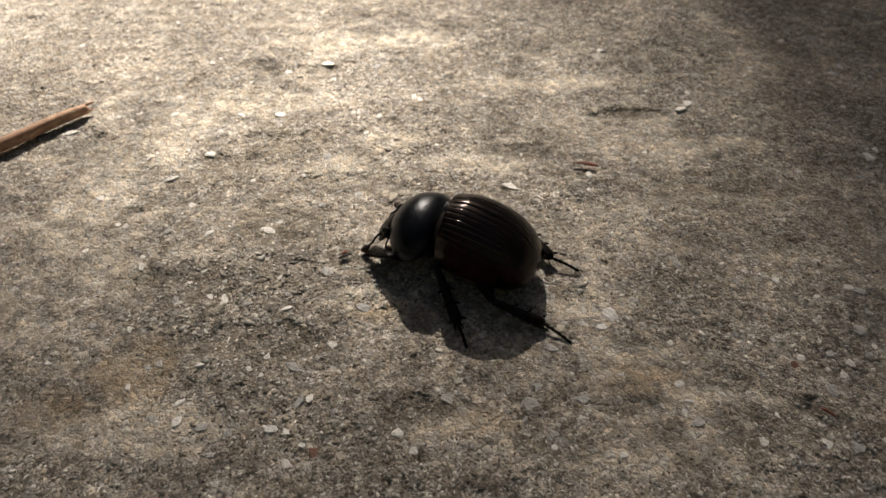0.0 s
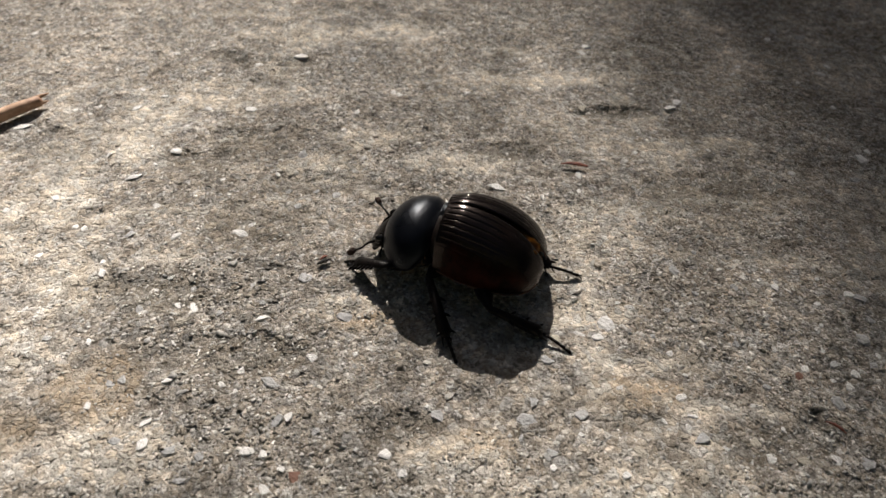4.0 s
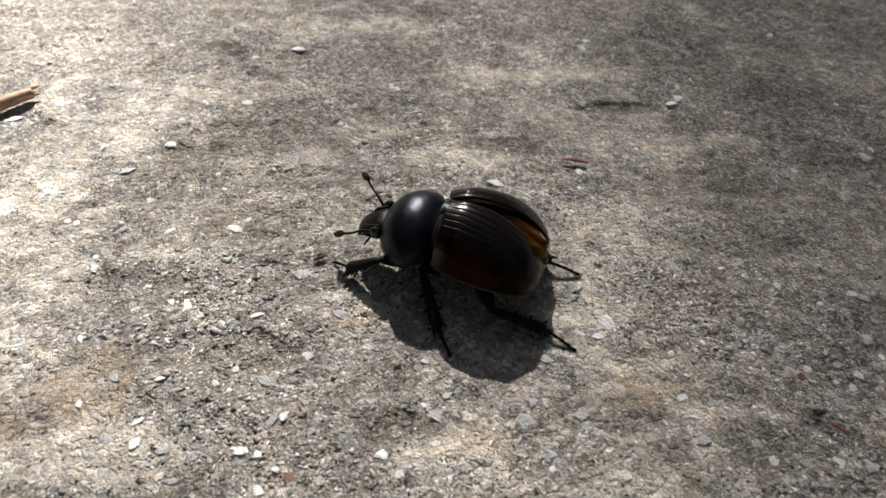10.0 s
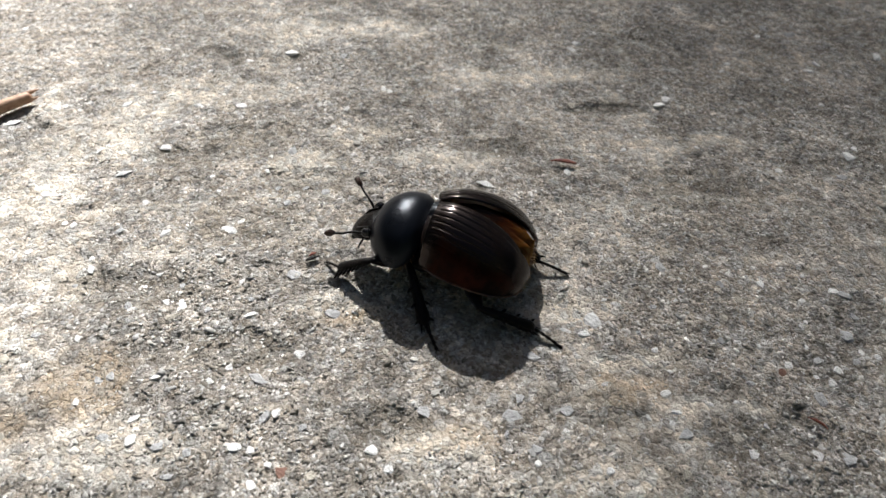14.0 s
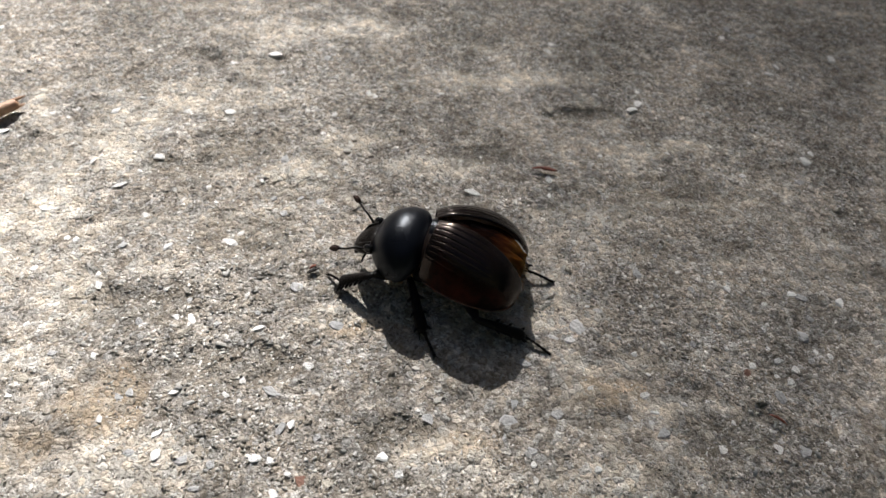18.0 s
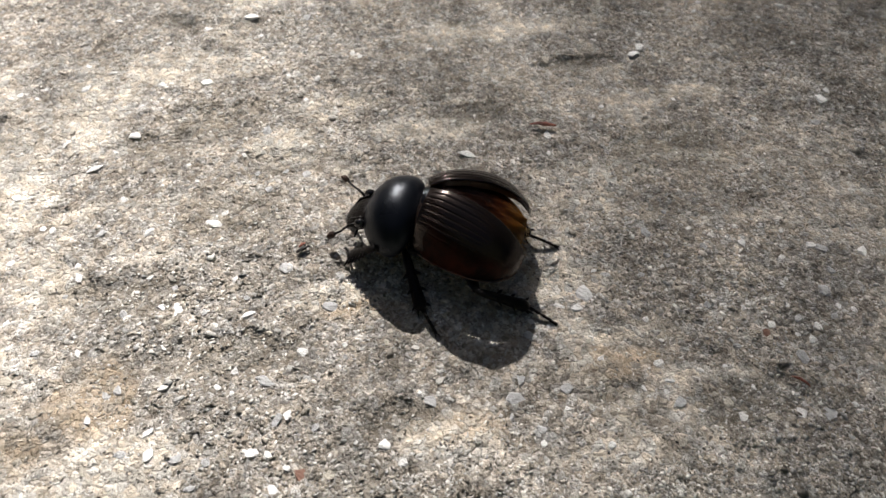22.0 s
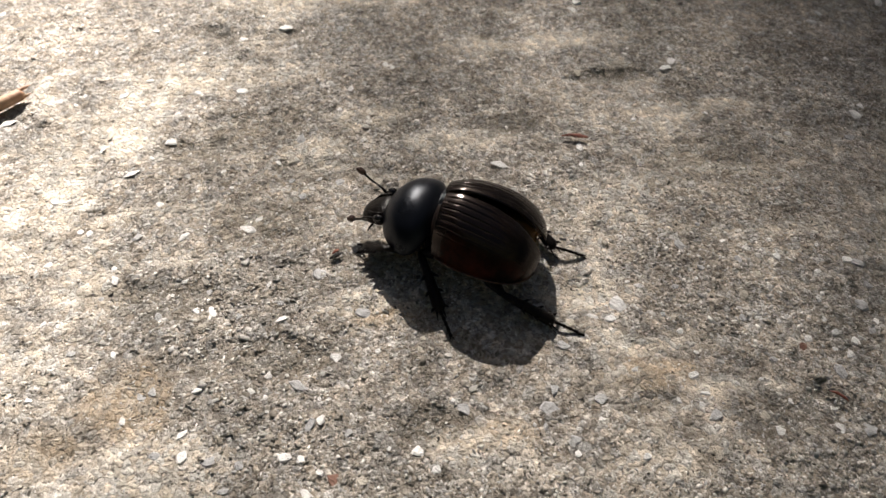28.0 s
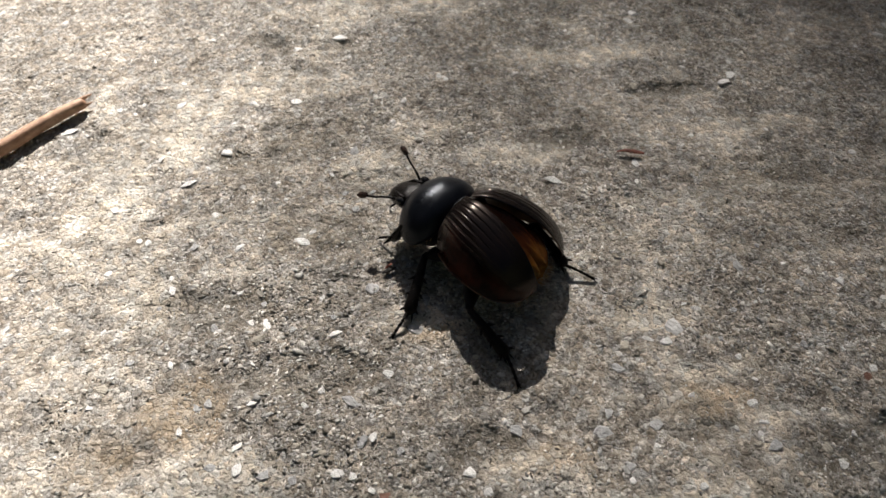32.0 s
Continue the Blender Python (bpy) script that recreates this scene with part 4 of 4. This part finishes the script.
def tree(x, y, height, spread, seed):
    """An added, unseen tree or tall shrub: trunk, limbs and a loose crown down to the ground."""
    rs = random.Random(seed)
    root = tagged(new("tree"), "unseen dark green tree added round the slab to block low sky", "tree", "trees round the slab")
    root.location = (x, y, 0)
    k = 1000.0
    part("trunk", tube([(0, 0, -20), (30, 20, height * k * 0.3), (-20, 10, height * k * 0.85)], [0.07 * k, 0.055 * k, 0.015 * k], 10), FOLIAGE_BARK, root)
    spots = []
    for _ in range(7):
        a, b = rs.uniform(0, 6.283), rs.uniform(0.15, 0.7)
        tip = (spread * 0.75 * math.cos(a), spread * 0.75 * math.sin(a), height * (b + 0.22))
        part("limb", tube([(0, 0, height * b * k), (tip[0] * k * 0.5, tip[1] * k * 0.5, height * (b + 0.14) * k), tuple(c * k for c in tip)],
                          [0.03 * k, 0.02 * k, 0.006 * k], 6), FOLIAGE_BARK, root)
    for _ in range(80):
        a, h = rs.uniform(0, 6.283), rs.random()
        r = spread * math.sqrt(rs.random()) * (1.0 - 0.55 * h * h)
        c = (r * math.cos(a), r * math.sin(a), height * (0.06 + 0.92 * h))
        for _ in range(26):
            spots.append((c[0] + rs.gauss(0, 0.16), c[1] + rs.gauss(0, 0.16), max(0.03, c[2] + rs.gauss(0, 0.15))))
    leaf_cloud("crown", FOLIAGE, root, spots, 0.17, seed, "loose crown of small dark green leaves")


sun_way = math.degrees(math.atan2(TO_SUN.y, TO_SUN.x))
for k in range(18):
    a = sun_way + 20 * k
    away = min(20 * k, 360 - 20 * k)
    h = 1.85 if away < 25 else 3.0 if away > 110 else 5.0 + 0.9 * math.sin(2.3 * k)
    tree(3.5 * math.cos(radians(a)), 3.5 * math.sin(radians(a)), h, 1.1, 60 + k)

# ---- unseen leafy sprays, added in the sun's way to shade parts of the slab ----
SPRAY_FAR = 3.9


def spray(name, seed, density, low, high, step):
    """An added, unseen spray of small leaves; density says how thick it is over each place of the slab (mm)."""
    rs = np.random.RandomState(seed)
    root = tagged(new(name), "unseen leaf spray added in the sun's way to shade the slab", "branch", "leafy sprays")
    root.location = TO_SUN * SPRAY_FAR
    side = Vector((0, 0, 1)).cross(TO_SUN).normalized()
    lift = TO_SUN.cross(side)
    spots = []
    for x in np.arange(low[0], high[0], step):
        for y in np.arange(low[1], high[1], step):
            px, py = x + step * rs.rand(), y + step * rs.rand()
            if rs.rand() < density(px, py):
                # the spray's own plane stands across the sun's way
                p = Vector((px, py, 0))
                q = side * p.dot(side) + lift * p.dot(lift) + TO_SUN * rs.uniform(-120, 120)
                spots.append(tuple(q * MM))
    leaf_cloud("leaves", FOLIAGE, root, spots, 0.013, seed, "small green leaves")
    a, b = Vector(spots[0]) * 1000, Vector(spots[-1]) * 1000
    part("stem", tube([a - lift * 40, (a + b) / 2 - lift * 90, b + side * 60], [2.0, 1.6, 1.0], 6), FOLIAGE_BARK, root)
    return root


def soft(a, b, w):
    return smooth01((w - a) / (b - a))


def main_shade(x, y):
    return min(1.0, 0.26 * soft(-40, -16, x - 0.2 * y) + 0.32 * soft(-14, 14, x + 0.2 * y) + 0.10 * soft(12, 36, x) + 0.1 * soft(-4, 24, x) * soft(16, 40, y))


main_spray = spray("shade_spray", 3, main_shade, (-90, -80), (150, 140), 4.6)
corner_spray = spray("shade_spray", 5, lambda x, y: 0.88 * soft(18, 50, x + 0.2 * (y - 8)), (-30, -60), (150, 140), 4.6)
veil_spray = spray("shade_spray", 6, lambda x, y: 0.22 * soft(-75, -35, x), (-110, -80), (150, 140), 4.6)
low_spray = spray("shade_spray", 4, lambda x, y: 0.78 * soft(14, -20, y + 0.25 * x), (-110, -110), (110, 30), 4.6)


# ---- what moves ----
# the body: seconds, place of the point under the scutellum (mm), turn, nose up, lean to its right
BODY = [(0.0, 0.1, -2.5, 159, 4.5, 0.5), (1.0, 0.5, -2.3, 157, 2.8, -0.3), (2.0, 0.7, -2.4, 158, 2, 0), (3.0, 1.1, -2.5, 159.3, 1.3, 0), (3.5, 1.2, -2.5, 159.5, 1.5, 0),
        (5.5, 1.1, -2.8, 160.3, 2, -0.5), (9.0, 1.3, -2.8, 161.3, 3.5, -1), (12.0, 1.1, -2.8, 161.6, 3.3, -1), (17.0, 1.5, -2.9, 162.6, 3.5, -0.9),
        (21.0, 1.5, -2.6, 162, 2.4, -1.1), (24.0, 1.7, -2.7, 160.9, 2.7, -0.8), (27.2, 1.9, -2.4, 157.7, 1.9, -0.6), (27.3, 1.3, -2.4, 156.5, 1.6, 0.3),
        (27.5, 0.7, -2.3, 155.6, 1.4, 1.2), (28.0, 0.0, -1.9, 156, 1.7, 0.6), (28.5, -0.4, -1.7, 156.4, 1.9, 0.2), (29.0, -0.6, -1.5, 156.6, 2, 0),
        (31.0, -0.6, -1.3, 153.1, 2, 0), (31.5, -1.6, -0.9, 148.5, 2.6, 0.8), (31.8, -3.4, -0.45, 140, 4, 2.2), (32.0, -4.1, -0.2, 137.2, 4.7, 2.9)]
# neck shield and head: seconds, nose up of the shield, turn of the shield to the left, nose up of the head
NECK = [(0.0, -7.7, 0, -44), (1.0, -7.2, 0, -47), (3.5, -9, 0, -48), (5.5, -5, 0, -37), (9.0, -2.6, 0, -25), (12.0, -3, 0, -33), (17.0, 0, 0, -37), (18.5, -1, 0, -42),
        (19.0, -2, 0, -50), (21.0, -4.4, 0, -42), (24.0, -2.7, 0, -29), (27.0, -5.8, 0, -37), (27.5, -2.8, 0, -23), (29.0, -2.6, 0, -31), (31.0, -4.7, 0, -33), (32.0, 0.6, 0, -24)]
# wing cases: seconds, then of the near and the far one: spread, lift of the tip, roll of the rim upwards
WINGS = [(0.0, 0, 0, 0, 0, 0, 0), (3.0, 0, 0.4, 0, 0, 0, 0), (3.5, 0, 2, 0, 0.5, 1, 0), (5.5, 0, 9.8, -1, 2.2, 15, -3), (7.5, -0.5, 11, -1.5, 2, 15.5, -3.5),
         (9.0, -0.6, 11.8, -2, 1.8, 15.5, -4.2), (12.0, 3, 12, -0.5, 3, 14, -6), (17.0, 9, 14.6, 0, 1.5, 9, -7.5), (21.0, 11.5, 17, 3.4, 4.5, 9, -11), (24.0, 15, 20.6, 5.5, 1.6, 5, -13),
         (26.5, 19, 20.8, 6, 0.8, -1, -14.5), (27.2, 20.5, 21, 6, 0.5, -2, -15), (27.3, 1, 2, 0, 0, 0, 0), (27.5, 0, 0.8, 0.6, 0.2, 0, -0.3), (27.7, 1, 2, 0.5, 2.5, 2.5, -1), (28.0, 2.4, 3.5, 1, 5, 6, -2), (28.5, 4, 5, 1.6, 8, 10, -3.6),
         (29.0, 5, 5.8, 2, 9.8, 11.4, -4.6), (31.0, 8, 7.4, 2.8, 13, 7, -8), (31.5, 7.6, 13, 6, 8, 6, -7.6), (32.0, 7.4, 21.5, 8.8, 2, 4.6, -7)]
# feelers: seconds, turn outwards and lift of the near one, then of the far one
FEELERS = [(0.0, 10, -50, 60, -30), (2.0, 10, -40, 60, 0), (3.5, 10, -40, 60, -10), (5.5, -13, -18, 2, 3), (7.0, -8, -24, 10, 8), (8.2, 0, -36, 24, 16),
           (9.0, -1, -24, 35, 33), (12.0, 6, -25, 38, 15), (17.0, -7, -10, 47, 12), (19.0, 0, -40, 36, 0), (20.0, 5, -46, 44, -10), (21.0, 5, -50, 41, -18), (22.0, 4, -42, 38, -8),
           (24.5, -1, -29, 35, 6), (27.0, -34, -24, 41, 12), (27.5, -16, -24, 35, 15), (28.5, -13, -44, 2, 20), (29.5, -13, -42, 10, 20), (31.0, -10, -3, 47, 15), (32.0, 29, -9, 17, 21)]
# feet on the ground: kind, side, rows of seconds, ankle and toe (mm)
STEPS = {
    ("fore", 1): [(0.0, -8.9, -1.8, 0.9, -9.6, -1.4), (3.5, -8.4, -2.3, 0.9, -9.2, -1.8), (5.5, -9.2, -3.8, 0.8, -10.7, -2.6), (18.5, -9.1, -4.0, 0.8, -10.6, -2.5),
                  (19.0, -7.6, -3.4, 0.9, -8.6, -2.4), (20.0, -7.0, -4.0, 0.9, -7.6, -3.0), (24.5, -7.4, -3.6, 0.9, -7.6, -2.0), (27.0, -8.6, -1.6, 0.9, -9.6, -0.2),
                  (28.5, -9.2, -1.4, 0.9, -9.7, -1.0), (29.0, -9.4, -1.3, 0.9, -9.8, -1.0), (31.0, -8.2, -2.2, 0.9, -8.6, -1.3), (31.5, -8.8, -1.4, 0.9, -9.4, -0.4), (32.0, -11.6, 1.6, 1.2, -13.6, 2.6)],
    ("mid", 1): [(0.0, 0.5, -11.8, 0.7, 1.2, -13.8), (3.5, 0.5, -12.2, 0.7, 1.2, -14.2), (9.0, -0.1, -11.7, 0.7, 0.8, -13.6), (17.0, -0.5, -10.7, 0.7, 0.4, -12.8), (24.0, -0.4, -10.9, 0.7, 0.9, -13.6), (27.2, -0.4, -10.8, 0.7, 0.8, -13.2),
                 (27.5, -0.6, -10.3, 0.7, 0.6, -12.5), (28.0, -1.8, -10.0, 0.7, -1.0, -12.5), (29.0, -2.7, -9.9, 0.7, -1.9, -12.5), (31.5, -2.8, -9.9, 0.7, -1.9, -12.5), (31.65, -5.0, -9.4, 1.0, -5.4, -11.8),
                 (31.8, -9.4, -7.9, 0.9, -11.0, -10.0), (32.0, -10.1, -7.7, 0.7, -11.7, -9.9)],
    ("hind", 1): [(0.0, 9.2, -11.9, 0.6, 11.2, -13.4), (9.0, 10.1, -11.6, 0.6, 12.0, -13.0), (27.2, 10.1, -11.6, 0.6, 12.0, -13.0), (27.5, 9.7, -12.1, 0.6, 11.5, -12.9), (29.0, 8.2, -12.2, 0.6, 10.0, -13.2),
                  (31.3, 8.0, -12.1, 0.6, 9.8, -13.4), (31.5, 6.6, -12.2, 0.7, 8.2, -13.6), (31.65, 1.6, -12.6, 0.7, 2.4, -15.2), (32.0, -0.7, -12.9, 0.6, 0.1, -15.6)],
    ("fore", -1): [(0.0, -4.6, 2.6, 0.8, -6.0, 3.0), (27.0, -4.2, 2.4, 0.8, -5.6, 2.8), (31.5, -6.4, 3.6, 0.8, -7.8, 4.2), (32.0, -9.0, 4.8, 0.8, -10.4, 5.4)],
    ("mid", -1): [(0.0, 1.6, 4.6, 0.7, 3.4, 6.0), (31.5, 1.6, 4.8, 0.7, 3.4, 6.2), (32.0, 0.4, 6.4, 0.7, 2.2, 7.6)],
    ("hind", -1): [(0.0, 10.6, -2.9, 0.9, 13.7, -4.3), (3.5, 11.1, -3.4, 0.9, 14.3, -4.0), (9.0, 11.2, -3.1, 0.9, 14.1, -4.0), (24.0, 11.6, -2.9, 0.9, 14.0, -3.9), (27.2, 11.4, -3.0, 0.9, 13.8, -3.9), (29.0, 9.9, -3.4, 0.9, 12.9, -3.7),
                   (31.5, 9.6, -3.1, 0.9, 12.8, -3.9), (32.0, 6.2, -2.7, 0.9, 9.4, -4.3)],
}


# the added sprays, moved to shift where the slab is shaded: seconds and shift of their shade (mm)
SHADE_SHIFTS = [(veil_spray, [(0.0, -330, 0), (1.5, -300, 0), (3.5, -210, 0), (6.0, 8, 0), (9.0, 5, 0), (12.0, -20, 0), (24.0, -25, 0), (28.0, 10, 0), (32.0, 15, 0)]),
         (main_spray, [(0.0, 26, 0), (1.0, 22, 0), (3.5, 10, 0), (6.0, 3, 0), (9.0, -2, 0), (17.0, -2, 0), (19.0, 7, 0), (22.0, 6, 0), (27.0, 4, 0), (32.0, 2, 0)]),
         (corner_spray, [(0.0, 6, 0), (1.0, -13, 0), (2.0, -14, 0), (3.5, -4, 0), (6.0, 18, 2), (8.0, 42, 5), (9.5, 58, 8), (13.0, 72, 10), (20.0, 64, 10), (22.0, 52, 8), (24.0, 44, 6), (28.0, 20, 0), (32.0, 20, 0)]),
         (low_spray, [(0.0, 0, 5), (0.3, 0, -10), (0.6, 0, -60), (1.5, -20, -120), (24.0, -20, -120), (26.5, 0, -34), (27.2, 0, -36), (28.0, 0, -60), (30.0, -10, -70), (32.0, -10, -90)])]


def at_time(rows, t):
    """The row's values at a time, straight between the rows."""
    times = [r[0] for r in rows]
    return [float(np.interp(t, times, [r[k] for r in rows])) for k in range(1, len(rows[0]))]


def body_pose(t):
    x, y, turn, nose, lean = at_time(BODY, t)
    return mm_pose(x, y, 0, 0, 0, turn) @ mm_pose(0, 0, 4.0, lean, -nose, 0) @ mm_pose(0, 0, -4.0)


def bone(a, b, up):
    """The pose of a limb that starts at a, points to b along x, and has up above it; in millimetres."""
    x = (b - a).normalized()
    y = up.cross(x).normalized()
    z = x.cross(y)
    m = Matrix((x, y, z)).transposed().to_4x4()
    m.translation = a * MM
    return m


def bend(hip, ankle, a, b, pole):
    """The knee of a limb of lengths a and b between hip and ankle, bent towards pole; and the ankle that it reaches."""
    way = ankle - hip
    d = min(way.length, (a + b) * 0.995)
    d = max(d, abs(a - b) * 1.05)
    way.normalize()
    along = (a * a - b * b + d * d) / (2 * d)
    out = pole - way * pole.dot(way)
    knee = hip + way * along + out.normalized() * math.sqrt(max(0.01, a * a - along * along))
    return knee, hip + way * d


def motions():
    times = sorted({k * 0.5 for k in range(65)} | {8.2, 8.7, 27.2, 27.3, 27.4, 27.6, 27.8, 31.2, 31.35, 31.65, 31.8, 31.9})
    walk(beetle, [(t, body_pose(t)) for t in times])
    rows = {ob: [] for trio in legs.values() for ob in trio}
    for ob in (pronotum, head, *elytra.values(), *antennae.values(), *hind_wings.values(), tail_plate, tail_fringe):
        rows[ob] = []
    for t in times:
        body = body_pose(t)
        nose, turn, nod = at_time(NECK, t)
        neck = mm_pose(0.67, 0, 4.65, 0, -nose, turn)
        rows[pronotum].append((t, neck))
        skull = neck @ mm_pose(6.05, 0, -0.15, 0, -nod, 0)
        rows[head].append((t, skull))
        near, far, *tilt = at_time(WINGS, t)
        feel = at_time(FEELERS, t)
        puff = min(1.0, far / 9)
        for ob in hind_wings.values():
            rows[ob].append((t, mm_pose(-0.9 * puff, -0.5 * puff, 0.5 * puff)))
        for ob in (tail_plate, tail_fringe):
            rows[ob].append((t, mm_pose(0.8 - 1.1 * puff, 0, 0.1 * puff)))
        for s in SIDES:
            hinge, crest = Vector((0.6, s * 1.2, 6.3)), Vector((0.6, 0.0, 8.4))
            lift, roll = tilt[::2] if s > 0 else tilt[1::2]
            slip = Vector((-0.1, -0.6, 0.0) if s > 0 else (0.35, -1.3, -0.55)) * min(1.0, far / 9)
            m = mm_pose(*(hinge + slip), 0, 0, -s * (near if s > 0 else far)) @ mm_pose(0, 0, 0, 0, lift, 0) @ mm_pose(*(crest - hinge), s * roll, 0, 0) @ mm_pose(*(-crest))
            rows[elytra[s]].append((t, m))
            out, up = feel[:2] if s > 0 else feel[2:]
            rows[antennae[s]].append((t, skull @ mm_pose(1.3, s * 1.9, 0.25, 0, nod, 0) @ mm_pose(0, 0, 0, 0, 0, s * out) @ mm_pose(0, 0, 0, 0, -up, 0)))
        inv = body.inverted()
        for (kind, s), (thigh, shin, foot) in legs.items():
            ax, ay, az, tx, ty = at_time(STEPS[kind, s], t)
            to_local = lambda p: (inv @ (p * MM)) / MM
            ankle, toe = to_local(Vector((ax, ay, az))), to_local(Vector((tx, ty, 0.12)))
            hx, hy, hz = HIP[kind]
            hip = Vector((hx, s * hy, hz))
            if kind == "fore":
                hip = (neck @ (Vector((3.3, s * 3.0, -2.2)) * MM)) / MM
            pole = Vector((0.9 if kind == "fore" else (-0.15 if kind == "mid" else -0.35), s * 0.5, 0.1 if kind == "fore" else 0.6))
            if s > 0 and kind == "mid":
                pole = Vector((0.5, -0.5, 0.3))
            if s > 0 and kind == "hind":
                pole.z = 0.0
            if s < 0:
                pole = Vector((-1.0, -0.3, 0.05)) if kind != "hind" else Vector((0.1, -1.0, -0.1))
            knee, ankle = bend(hip, ankle, THIGH[kind], SHIN[kind], pole)
            up = Vector((0, 0, 1))
            rows[thigh].append((t, bone(hip, knee, up)))
            rows[shin].append((t, bone(knee, ankle, up)))
            rows[foot].append((t, bone(ankle, toe, up)))
    for ob, path in SHADE_SHIFTS:
        walk(ob, [(t, Matrix.Translation(TO_SUN * SPRAY_FAR + Vector((x, y, 0)) * MM)) for t, x, y in path])
    for ob, keys in rows.items():
        walk(ob, keys)


motions()
